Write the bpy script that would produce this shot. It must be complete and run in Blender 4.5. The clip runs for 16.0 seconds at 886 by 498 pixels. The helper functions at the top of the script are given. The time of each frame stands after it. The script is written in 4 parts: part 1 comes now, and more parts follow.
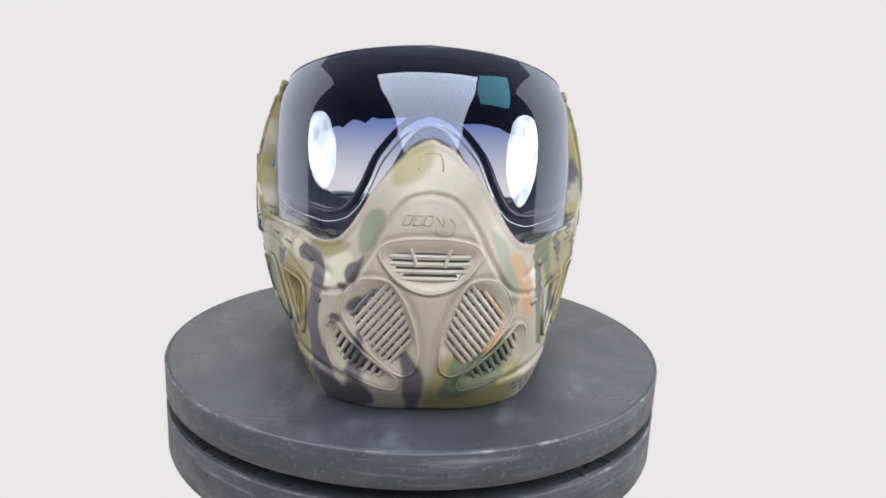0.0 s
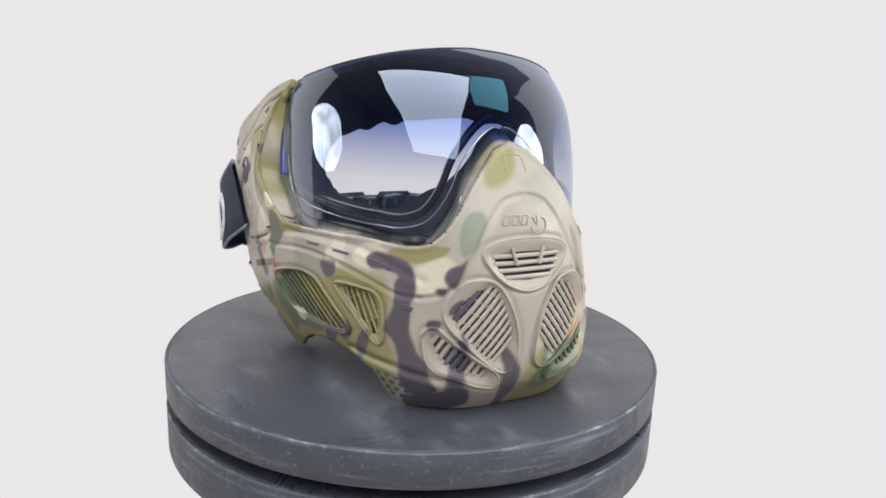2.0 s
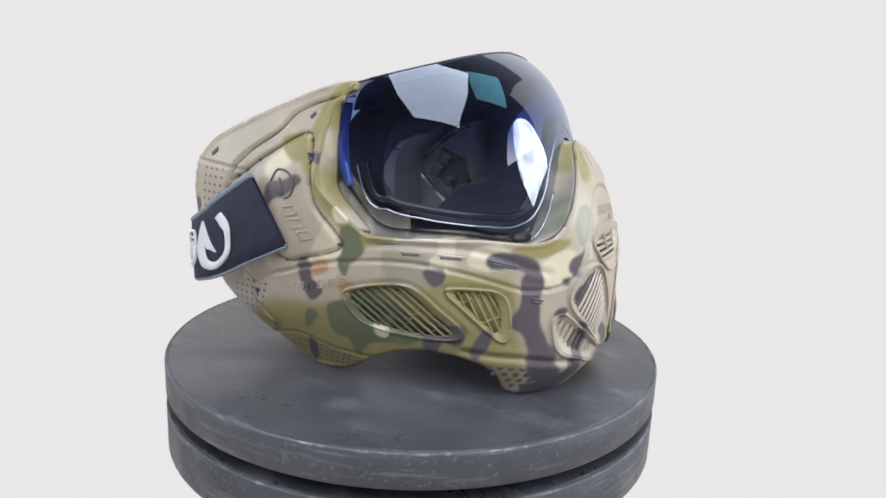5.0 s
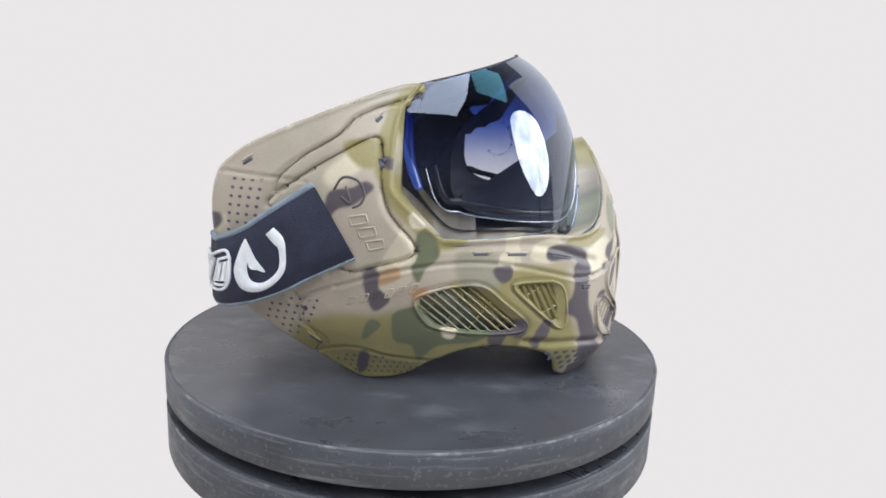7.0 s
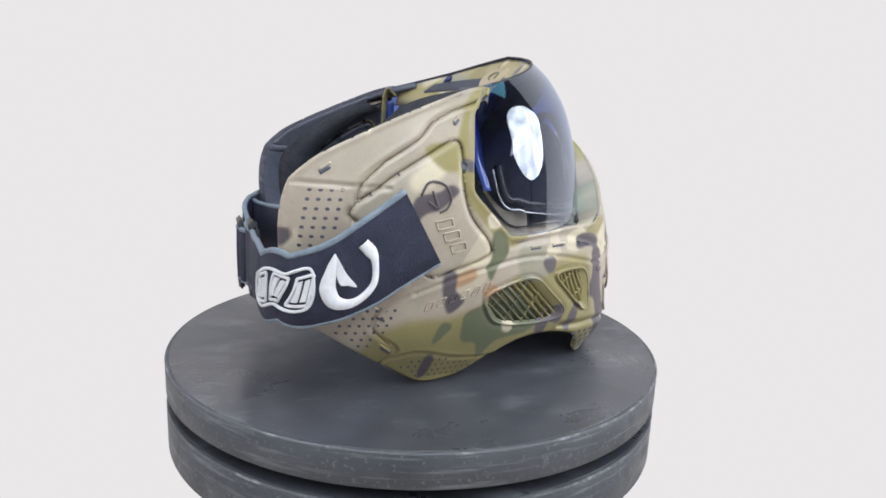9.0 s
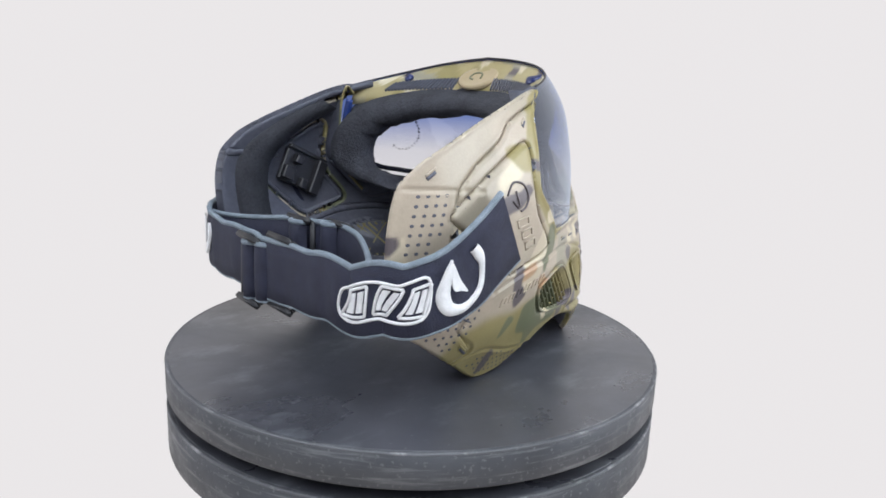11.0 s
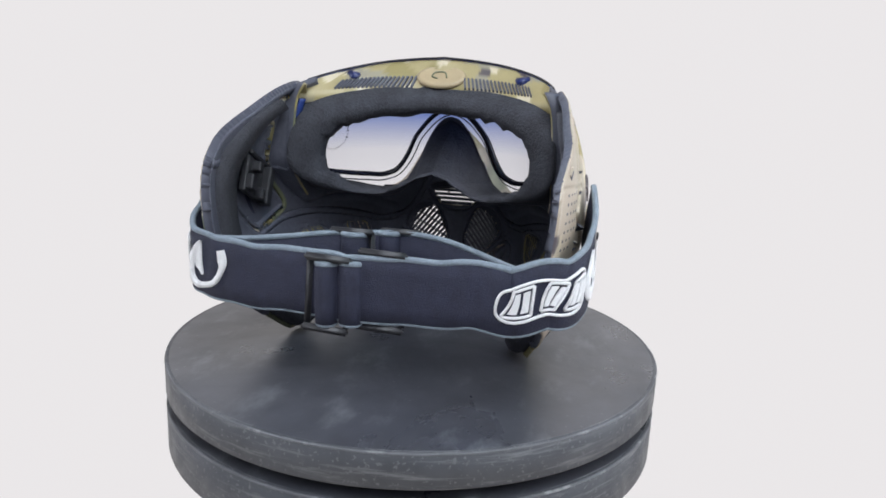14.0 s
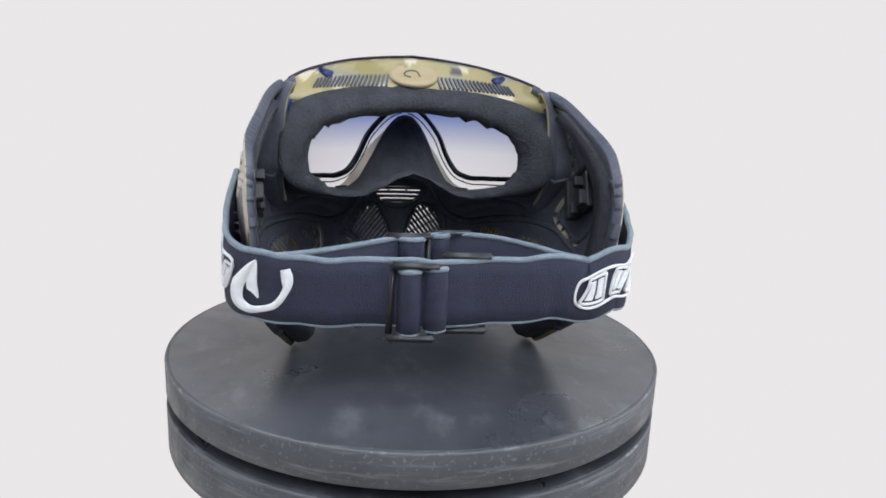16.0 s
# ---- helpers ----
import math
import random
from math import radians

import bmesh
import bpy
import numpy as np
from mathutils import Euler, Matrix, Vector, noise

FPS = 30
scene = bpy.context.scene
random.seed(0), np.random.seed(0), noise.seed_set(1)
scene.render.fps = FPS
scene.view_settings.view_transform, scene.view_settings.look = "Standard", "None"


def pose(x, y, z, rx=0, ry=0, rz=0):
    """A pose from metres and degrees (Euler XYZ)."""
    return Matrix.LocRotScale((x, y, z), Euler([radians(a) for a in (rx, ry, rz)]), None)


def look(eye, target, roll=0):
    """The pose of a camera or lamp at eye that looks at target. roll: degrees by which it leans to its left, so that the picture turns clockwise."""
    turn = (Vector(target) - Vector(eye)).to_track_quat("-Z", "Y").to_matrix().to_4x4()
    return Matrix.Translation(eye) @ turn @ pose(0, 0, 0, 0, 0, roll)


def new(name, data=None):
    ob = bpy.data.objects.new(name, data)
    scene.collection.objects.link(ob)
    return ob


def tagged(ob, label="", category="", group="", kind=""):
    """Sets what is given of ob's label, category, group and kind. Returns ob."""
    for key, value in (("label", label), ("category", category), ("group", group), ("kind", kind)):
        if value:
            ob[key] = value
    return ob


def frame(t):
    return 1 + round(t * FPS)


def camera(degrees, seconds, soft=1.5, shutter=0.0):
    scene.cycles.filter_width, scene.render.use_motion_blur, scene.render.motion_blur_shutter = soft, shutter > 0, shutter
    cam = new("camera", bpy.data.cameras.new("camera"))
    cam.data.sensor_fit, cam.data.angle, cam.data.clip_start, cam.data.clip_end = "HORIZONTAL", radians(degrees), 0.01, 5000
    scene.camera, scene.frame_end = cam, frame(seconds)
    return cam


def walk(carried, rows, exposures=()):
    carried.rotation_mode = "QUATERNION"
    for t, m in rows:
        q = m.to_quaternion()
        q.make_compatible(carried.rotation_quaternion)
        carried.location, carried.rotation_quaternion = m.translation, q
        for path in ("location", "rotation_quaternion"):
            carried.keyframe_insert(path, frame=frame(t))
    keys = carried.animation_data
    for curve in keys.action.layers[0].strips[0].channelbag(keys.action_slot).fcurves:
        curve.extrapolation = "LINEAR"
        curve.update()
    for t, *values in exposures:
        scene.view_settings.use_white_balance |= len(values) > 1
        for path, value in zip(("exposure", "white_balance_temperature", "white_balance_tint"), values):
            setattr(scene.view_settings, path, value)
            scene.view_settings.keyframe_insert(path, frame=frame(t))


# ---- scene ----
SECONDS = 16.0
cam = camera(65.75, SECONDS, soft=1.7)
EYE = (0.0, -0.4198, 0.1517)
STAND = look(EYE, (0.03646, 0.55528, -0.06719), 2.46)
walk(cam, [(0.0, STAND), (SECONDS, STAND)], exposures=[(0.0, 0.0), (SECONDS, 0.0)])

SPIN = 11.608          # degrees a second, counter-clockwise from above
SQUARE_ON = 7.5        # the moment at which the mask faces along +x

# ---- world ----
world = bpy.data.worlds.new("studio_world")
world.use_nodes = True
scene.world = world
world.node_tree.nodes["Background"].inputs[0].default_value = (0.8, 0.79, 0.8, 1)
world.node_tree.nodes["Background"].inputs[1].default_value = 0.25


# ---- materials ----
def material(name, colour, rough=0.5, metal=0.0, grain=0.0, scale=200.0, bump=0.0, detail=4.0):
    """Plain principled surface with two scales of tone variation and a fine relief."""
    m = bpy.data.materials.new(name)
    m.use_nodes = True
    nt = m.node_tree
    b = nt.nodes["Principled BSDF"]
    b.inputs["Base Color"].default_value = (*colour, 1)
    b.inputs["Roughness"].default_value = rough
    b.inputs["Metallic"].default_value = metal
    if grain or bump:
        co = nt.nodes.new("ShaderNodeTexCoord")
        n1 = nt.nodes.new("ShaderNodeTexNoise")
        n1.inputs["Scale"].default_value = scale
        n1.inputs["Detail"].default_value = detail
        n2 = nt.nodes.new("ShaderNodeTexNoise")
        n2.inputs["Scale"].default_value = scale * 0.12
        nt.links.new(co.outputs["Object"], n1.inputs["Vector"])
        nt.links.new(co.outputs["Object"], n2.inputs["Vector"])
        add = nt.nodes.new("ShaderNodeMath")
        add.operation = "ADD"
        nt.links.new(n1.outputs["Fac"], add.inputs[0])
        nt.links.new(n2.outputs["Fac"], add.inputs[1])
        mr = nt.nodes.new("ShaderNodeMapRange")
        mr.inputs["From Min"].default_value, mr.inputs["From Max"].default_value = 0.6, 1.4
        mr.inputs["To Min"].default_value, mr.inputs["To Max"].default_value = 1 - grain, 1 + grain
        nt.links.new(add.outputs[0], mr.inputs["Value"])
        mix = nt.nodes.new("ShaderNodeVectorMath")
        mix.operation = "SCALE"
        mix.inputs[0].default_value = colour
        nt.links.new(mr.outputs[0], mix.inputs["Scale"])
        nt.links.new(mix.outputs[0], b.inputs["Base Color"])
        if bump:
            bn = nt.nodes.new("ShaderNodeBump")
            bn.inputs["Strength"].default_value = bump
            bn.inputs["Distance"].default_value = 0.001
            nt.links.new(n1.outputs["Fac"], bn.inputs["Height"])
            nt.links.new(bn.outputs[0], b.inputs["Normal"])
    return m


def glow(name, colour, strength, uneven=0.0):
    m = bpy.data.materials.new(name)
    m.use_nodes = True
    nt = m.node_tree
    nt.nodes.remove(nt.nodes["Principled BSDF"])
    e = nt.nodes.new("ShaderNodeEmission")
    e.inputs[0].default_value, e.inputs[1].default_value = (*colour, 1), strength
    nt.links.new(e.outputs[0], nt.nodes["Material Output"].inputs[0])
    if uneven:
        co = nt.nodes.new("ShaderNodeTexCoord")
        n = nt.nodes.new("ShaderNodeTexNoise")
        n.inputs["Scale"].default_value = uneven
        mr = nt.nodes.new("ShaderNodeMapRange")
        mr.inputs["From Min"].default_value, mr.inputs["From Max"].default_value = 0.35, 0.65
        mr.inputs["To Min"].default_value, mr.inputs["To Max"].default_value = 0.6 * strength, 1.4 * strength
        nt.links.new(co.outputs["Object"], n.inputs["Vector"])
        nt.links.new(n.outputs["Fac"], mr.inputs["Value"])
        nt.links.new(mr.outputs[0], e.inputs[1])
    return m


def camo_material():
    """Printed camouflage, read from the mesh's colour layer, on satin moulded plastic."""
    m = material("camo_plastic", (0.4, 0.35, 0.22), 0.37, 0.0, 0.07, 900.0, 0.06)
    nt = m.node_tree
    at = nt.nodes.new("ShaderNodeAttribute")
    at.attribute_name = "camo"
    sc = [n for n in nt.nodes if n.type == "VECT_MATH"][0]
    nt.links.new(at.outputs["Color"], sc.inputs[0])
    return m


def lens_material():
    """Thermal lens with a tint that fades from smoke blue at the top to clear."""
    m = bpy.data.materials.new("gradient_lens")
    m.use_nodes = True
    nt = m.node_tree
    nt.nodes.remove(nt.nodes["Principled BSDF"])
    co = nt.nodes.new("ShaderNodeTexCoord")
    sep = nt.nodes.new("ShaderNodeSeparateXYZ")
    nt.links.new(co.outputs["Object"], sep.inputs[0])
    ramp = nt.nodes.new("ShaderNodeValToRGB")
    mr = nt.nodes.new("ShaderNodeMapRange")
    mr.inputs["From Min"].default_value, mr.inputs["From Max"].default_value = 0.080, 0.178
    nt.links.new(sep.outputs["Z"], mr.inputs["Value"])
    nt.links.new(mr.outputs[0], ramp.inputs[0])
    ramp.color_ramp.elements[0].position, ramp.color_ramp.elements[0].color = 0.05, (0.94, 0.94, 0.96, 1)
    ramp.color_ramp.elements[1].position, ramp.color_ramp.elements[1].color = 0.95, (0.02, 0.025, 0.10, 1)
    e = ramp.color_ramp.elements.new(0.32)
    e.color = (0.82, 0.83, 0.88, 1)
    e = ramp.color_ramp.elements.new(0.6)
    e.color = (0.17, 0.25, 0.58, 1)
    tr = nt.nodes.new("ShaderNodeBsdfTransparent")
    nt.links.new(ramp.outputs[0], tr.inputs[0])
    gl = nt.nodes.new("ShaderNodeBsdfGlossy")
    gl.inputs["Color"].default_value = (0.78, 0.86, 1.0, 1)
    gl.inputs["Roughness"].default_value = 0.02
    lw = nt.nodes.new("ShaderNodeLayerWeight")
    lw.inputs["Blend"].default_value = 0.5
    pw = nt.nodes.new("ShaderNodeMath")
    pw.operation, pw.inputs[1].default_value = "POWER", 2.0
    nt.links.new(lw.outputs["Facing"], pw.inputs[0])
    fr = nt.nodes.new("ShaderNodeMath")
    fr.operation, fr.inputs[1].default_value, fr.inputs[2].default_value = "MULTIPLY_ADD", 0.85, 0.070
    nt.links.new(pw.outputs[0], fr.inputs[0])
    mix = nt.nodes.new("ShaderNodeMixShader")
    nt.links.new(fr.outputs[0], mix.inputs[0])
    nt.links.new(tr.outputs[0], mix.inputs[1])
    nt.links.new(gl.outputs[0], mix.inputs[2])
    nt.links.new(mix.outputs[0], nt.nodes["Material Output"].inputs[0])
    return m


CAMO = camo_material()
LENS = lens_material()
INNER = material("black_liner", (0.086, 0.090, 0.115), 0.45, 0, 0.25, 300, 0.3)
FOAM = material("black_foam", (0.038, 0.039, 0.047), 0.95, 0, 0.45, 700, 0.9)
def worn_paint(name, colour, worn, rough, stretch, share, scale):
    """Dark paint, scuffed through to a lighter tone along streaks and specks."""
    m = material(name, colour, rough, 0, 0.3, 55, 0.12)
    nt = m.node_tree
    b = nt.nodes["Principled BSDF"]
    co = nt.nodes.new("ShaderNodeTexCoord")
    mp = nt.nodes.new("ShaderNodeMapping")
    mp.inputs["Scale"].default_value = stretch
    nt.links.new(co.outputs["Object"], mp.inputs["Vector"])
    n = nt.nodes.new("ShaderNodeTexNoise")
    n.inputs["Scale"].default_value, n.inputs["Detail"].default_value, n.inputs["Roughness"].default_value = scale, 6.0, 0.65
    nt.links.new(mp.outputs[0], n.inputs["Vector"])
    mr = nt.nodes.new("ShaderNodeMapRange")
    mr.inputs["From Min"].default_value, mr.inputs["From Max"].default_value = share, share + 0.16
    nt.links.new(n.outputs["Fac"], mr.inputs["Value"])
    mix = nt.nodes.new("ShaderNodeMix")
    mix.data_type = "RGBA"
    nt.links.new(mr.outputs[0], mix.inputs["Factor"])
    old = b.inputs["Base Color"].links[0].from_socket
    nt.links.new(old, mix.inputs["A"])
    mix.inputs["B"].default_value = (*worn, 1)
    nt.links.new(mix.outputs["Result"], b.inputs["Base Color"])
    return m


DISC = worn_paint("charcoal_paint", (0.055, 0.057, 0.067), (0.122, 0.128, 0.14), 0.33, (1, 1.8, 1), 0.545, 20)
DISC.node_tree.nodes["Principled BSDF"].inputs["Specular IOR Level"].default_value = 0.85


def smudged(m, low, high, scale, dust):
    """Cloudy changes of gloss, and fine pale dust on the paint."""
    nt = m.node_tree
    b = nt.nodes["Principled BSDF"]
    co = nt.nodes.new("ShaderNodeTexCoord")
    n = nt.nodes.new("ShaderNodeTexNoise")
    n.inputs["Scale"].default_value, n.inputs["Detail"].default_value, n.inputs["Roughness"].default_value = scale, 7.0, 0.62
    n.inputs["Distortion"].default_value = 0.8
    nt.links.new(co.outputs["Object"], n.inputs["Vector"])
    mr = nt.nodes.new("ShaderNodeMapRange")
    mr.inputs["From Min"].default_value, mr.inputs["From Max"].default_value = 0.36, 0.64
    mr.inputs["To Min"].default_value, mr.inputs["To Max"].default_value = low, high
    nt.links.new(n.outputs["Fac"], mr.inputs["Value"])
    nt.links.new(mr.outputs[0], b.inputs["Roughness"])
    d = nt.nodes.new("ShaderNodeTexNoise")
    d.inputs["Scale"].default_value, d.inputs["Detail"].default_value = 420.0, 3.0
    nt.links.new(co.outputs["Object"], d.inputs["Vector"])
    dr = nt.nodes.new("ShaderNodeMapRange")
    dr.inputs["From Min"].default_value, dr.inputs["From Max"].default_value = dust, dust + 0.07
    nt.links.new(d.outputs["Fac"], dr.inputs["Value"])
    mix = nt.nodes.new("ShaderNodeMix")
    mix.data_type = "RGBA"
    nt.links.new(dr.outputs[0], mix.inputs["Factor"])
    nt.links.new(b.inputs["Base Color"].links[0].from_socket, mix.inputs["A"])
    mix.inputs["B"].default_value = (0.12, 0.122, 0.128, 1)
    nt.links.new(mix.outputs["Result"], b.inputs["Base Color"])


smudged(DISC, 0.25, 0.47, 11.0, 0.67)
EDGE = worn_paint("plywood_edge_paint", (0.062, 0.065, 0.072), (0.17, 0.172, 0.175), 0.55, (1, 1, 14), 0.54, 22)
smudged(EDGE, 0.40, 0.65, 40.0, 0.60)
CHIPPED = worn_paint("chipped_edge_paint", (0.105, 0.107, 0.115), (0.32, 0.32, 0.32), 0.6, (1, 1, 1), 0.54, 60)
BEVEL = material("clear_bevel", (0.36, 0.38, 0.44), 0.2, 0.8, 0.1, 120, 0.05)
WEB = material("navy_webbing", (0.019, 0.021, 0.042), 0.8, 0, 0.3, 1500, 0.6)
PIPING = material("grey_piping", (0.20, 0.24, 0.28), 0.8, 0, 0.25, 1800, 0.6)
THREAD = material("white_thread", (0.80, 0.80, 0.80), 0.8, 0, 0.12, 2500, 0.7)
BLACK = material("black_plastic", (0.02, 0.02, 0.023), 0.42, 0, 0.2, 400, 0.08)
GASKET = material("dark_gasket", (0.014, 0.015, 0.022), 0.25, 0, 0.2, 300, 0.05)
BLUE = material("blue_plastic", (0.015, 0.025, 0.11), 0.3, 0, 0.2, 300, 0.05)
TAB = material("blue_lens_edge", (0.03, 0.06, 0.24), 0.15, 0, 0.2, 200, 0.03)
# no lamp: an even glow stands in for light falling on the white paper
WHITE_GLOW = glow("glowing_white_backdrop", (1.0, 0.972, 0.985), 0.826)
DARK = material("dark_studio_wall", (0.24, 0.25, 0.30), 0.9, 0, 0.2, 3, 0.2)
SOFT = glow("softbox_cloth", (0.90, 0.96, 1.06), 5.5)
ROUND = glow("round_diffuser_cloth", (0.93, 0.97, 1.05), 5.8, 9.0)
ROUND_BRIGHT = glow("bright_diffuser_cloth", (0.94, 0.97, 1.04), 8.6, 9.0)
TEAL = glow("teal_panel_cloth", (0.25, 0.62, 0.72), 2.4)


# ---- mesh helpers ----
def mesh_of(name, verts, faces, mat, smooth=True):
    me = bpy.data.meshes.new(name)
    me.from_pydata([tuple(map(float, v)) for v in verts], [], [tuple(map(int, f)) for f in faces])
    me.materials.append(mat)
    if smooth:
        me.polygons.foreach_set("use_smooth", [True] * len(me.polygons))
    me.update()
    return me


def put(name, me, parent=None, label=""):
    ob = new(name, me)
    ob.parent = parent
    return tagged(ob, label)


def part(name, bm, mat, parent, label="", smooth=True):
    me = bpy.data.meshes.new(name)
    bmesh.ops.recalc_face_normals(bm, faces=bm.faces)
    bm.to_mesh(me)
    bm.free()
    me.materials.append(mat)
    if smooth:
        me.polygons.foreach_set("use_smooth", [True] * len(me.polygons))
    return put(name, me, parent, label)


def spline(pts, n=6, closed=True):
    """Catmull-Rom curve through the points, n steps a span."""
    p = np.array(pts, float)
    k = len(p)
    out = []
    for i in range(k if closed else k - 1):
        if closed:
            a, b, c, d = p[i - 1], p[i], p[(i + 1) % k], p[(i + 2) % k]
        else:
            a, b, c, d = p[max(i - 1, 0)], p[i], p[i + 1], p[min(i + 2, k - 1)]
        for j in range(n):
            t = j / n
            out.append(0.5 * (2 * b + (c - a) * t + (2 * a - 5 * b + 4 * c - d) * t * t + (3 * b - a - 3 * c + d) * t ** 3))
    if not closed:
        out.append(p[-1])
    return np.array(out)


def table(xs, ys):
    """Smooth one-dimensional table: piecewise cubic through the points."""
    xs, ys = np.array(xs, float), np.array(ys, float)
    m = np.gradient(ys, xs)

    def f(x):
        x = np.clip(x, xs[0], xs[-1])
        i = np.clip(np.searchsorted(xs, x) - 1, 0, len(xs) - 2)
        h = xs[i + 1] - xs[i]
        t = (x - xs[i]) / h
        return ((2 * t ** 3 - 3 * t ** 2 + 1) * ys[i] + (t ** 3 - 2 * t ** 2 + t) * h * m[i]
                + (-2 * t ** 3 + 3 * t ** 2) * ys[i + 1] + (t ** 3 - t ** 2) * h * m[i + 1])
    return f


# ---- the mask's moulded surface: radius (mm) over the angle from the nose (degrees) and the height (mm) ----
ANGLES = (0, 14, 26, 38, 50, 67, 86, 97, 115, 129, 141)
HEIGHTS = (0, 17, 32, 55, 80, 105, 130, 158)
RADII = (
    (107, 119, 122, 122, 119, 112, 96, 84),
    (108, 120, 122, 121.5, 118, 110, 98, 86),
    (104, 114, 115, 113, 108, 102, 97, 84),
    (94, 101, 103, 102, 99, 96, 92, 82),
    (80, 89, 93.5, 95, 92, 89, 86, 80),
    (72, 82, 87, 90.5, 90, 88, 86, 81),
    (72, 81, 87, 93, 96, 96, 92, 80.5),
    (74, 83, 89, 95, 99, 100, 94, 83.5),
    (81, 90, 99, 105, 109, 108, 102, 92),
    (94, 101, 109, 116, 121, 122, 117, 108),
    (106, 113, 120, 128, 133, 134, 128, 118),
)
_columns = [table(HEIGHTS, r) for r in RADII]


def radius(phi, z):
    phi, z = np.broadcast_arrays(np.abs(np.asarray(phi, float)), np.asarray(z, float))
    grid = np.array([c(z) for c in _columns])
    xs = np.array(ANGLES, float)
    i = np.clip(np.searchsorted(xs, phi) - 1, 0, len(xs) - 2)

    def slope(j):
        a, b = np.clip(j - 1, 0, None), np.clip(j + 1, None, len(xs) - 1)
        ga, gb = np.take_along_axis(grid, a[None], 0)[0], np.take_along_axis(grid, b[None], 0)[0]
        return np.where(j == 0, 0.0, (gb - ga) / (xs[b] - xs[a]))
    h = xs[i + 1] - xs[i]
    t = np.clip((phi - xs[i]) / h, 0, 1.2)
    g0, g1 = np.take_along_axis(grid, i[None], 0)[0], np.take_along_axis(grid, (i + 1)[None], 0)[0]
    return ((2 * t ** 3 - 3 * t ** 2 + 1) * g0 + (t ** 3 - 2 * t ** 2 + t) * h * slope(i)
            + (-2 * t ** 3 + 3 * t ** 2) * g1 + (t ** 3 - t ** 2) * h * slope(i + 1))


def splay(p):
    """The strap pulls the left side a little wider and further forward than the right."""
    p = np.array(p, float)
    k = np.clip(p[..., 1] / 0.035, 0, 1)
    k = k * k * (3 - 2 * k)
    p[..., 1] += 0.025 * (0.116 - p[..., 0]) * k
    p[..., 0] += 0.06 * np.clip(-p[..., 0], 0, None) * k
    return p


def on_shell(phi, z, out=0.0):
    """Place in metres on the moulded surface, out mm proud of it."""
    r = radius(phi, z) + out
    a = np.radians(phi)
    return splay(np.stack([r * np.cos(a), r * np.sin(a), np.asarray(z, float) + 0 * r], -1) / 1000)


# ---- lens surface ----
lens_front = table((70, 80, 95, 115, 134, 154, 166, 172, 177, 180), (98, 98, 97, 94, 88.5, 79, 69, 61, 51, 42))
lens_side = table((70, 95, 125, 150, 165, 177, 180), (86, 86, 85, 81, 73, 63, 60))


def lens_radius(phi, z):
    a = np.radians(np.abs(phi))
    ax, by = lens_front(z), lens_side(z)
    n = 2.06
    return (np.abs(np.cos(a) / ax) ** n + np.abs(np.sin(a) / by) ** n) ** (-1 / n)


def on_lens(phi, z, out=0.0):
    r = lens_radius(phi, z) + out
    a = np.radians(phi)
    return splay(np.stack([r * np.cos(a), r * np.sin(a), np.asarray(z, float) + 0 * r], -1) / 1000)
# ---- end of surfaces ----

KS = 1.75  # mm along the surface for a degree, so that outlines are measured in mm


def mirror(pts):
    """Outline on the other side of the face."""
    return [(-a, z) for a, z in pts][::-1]


def signed(px, pz, poly):
    """Distance in mm from an outline given in (degrees, mm); positive inside."""
    q = np.array(poly, float) * (KS, 1)
    x, z = px * KS, pz
    best = np.full(x.shape, 1e9)
    odd = np.zeros(x.shape, bool)
    for i in range(len(q)):
        (ax, az), (bx, bz) = q[i - 1], q[i]
        dx, dz = bx - ax, bz - az
        t = np.clip(((x - ax) * dx + (z - az) * dz) / (dx * dx + dz * dz + 1e-12), 0, 1)
        best = np.minimum(best, (x - ax - t * dx) ** 2 + (z - az - t * dz) ** 2)
        odd ^= ((az > z) != (bz > z)) & (x < ax + (z - az) * dx / (dz + 1e-12 * (dz == 0)))
    return np.where(odd, 1, -1) * np.sqrt(best)


def near_line(px, pz, line):
    """Distance in mm from an open line given in (degrees, mm)."""
    q = np.array(line, float) * (KS, 1)
    x, z = px * KS, pz
    best = np.full(x.shape, 1e9)
    for (ax, az), (bx, bz) in zip(q[:-1], q[1:]):
        dx, dz = bx - ax, bz - az
        t = np.clip(((x - ax) * dx + (z - az) * dz) / (dx * dx + dz * dz + 1e-12), 0, 1)
        best = np.minimum(best, (x - ax - t * dx) ** 2 + (z - az - t * dz) ** 2)
    return np.sqrt(best)


# half outline of the shell: chin, arch, ear, rear edge, temple, lens opening, nose
HALF = ((28, 0), (33, 4), (38, 16), (50, 22), (65, 21.5), (78, 13.5), (86, 6), (95, 2), (107, 2.5), (118, 15), (129, 33), (134, 43),
        (136.5, 60), (137, 86), (135.5, 110), (132.5, 119), (128, 126.5), (116, 139.5), (101, 150.5), (90, 156), (84, 156),
        (87, 151), (90.5, 144), (91.5, 132), (92, 112), (91, 105.5), (86, 97), (79, 86), (75, 83), (60, 82), (42, 83), (27, 82), (20, 90), (13, 112), (6, 127))


def smooth_outline(pts, n=5):
    return [tuple(p) for p in spline(pts, n, closed=True)]


half = [tuple(p) for p in spline(HALF, 5, closed=False)]
OUTLINE = half + [(0, 131.5)] + mirror(half) + [(0, 0)]


mask = tagged(new("paintball_mask"), "camouflage paintball mask with smoke-blue lens and navy head strap", "mask")
turntable = tagged(new("turntable"), "round dark-painted plywood turntable of two stacked discs", "turntable")


def both(pts):
    """An outline of the right side and its twin on the left."""
    return [list(pts), mirror(pts)]


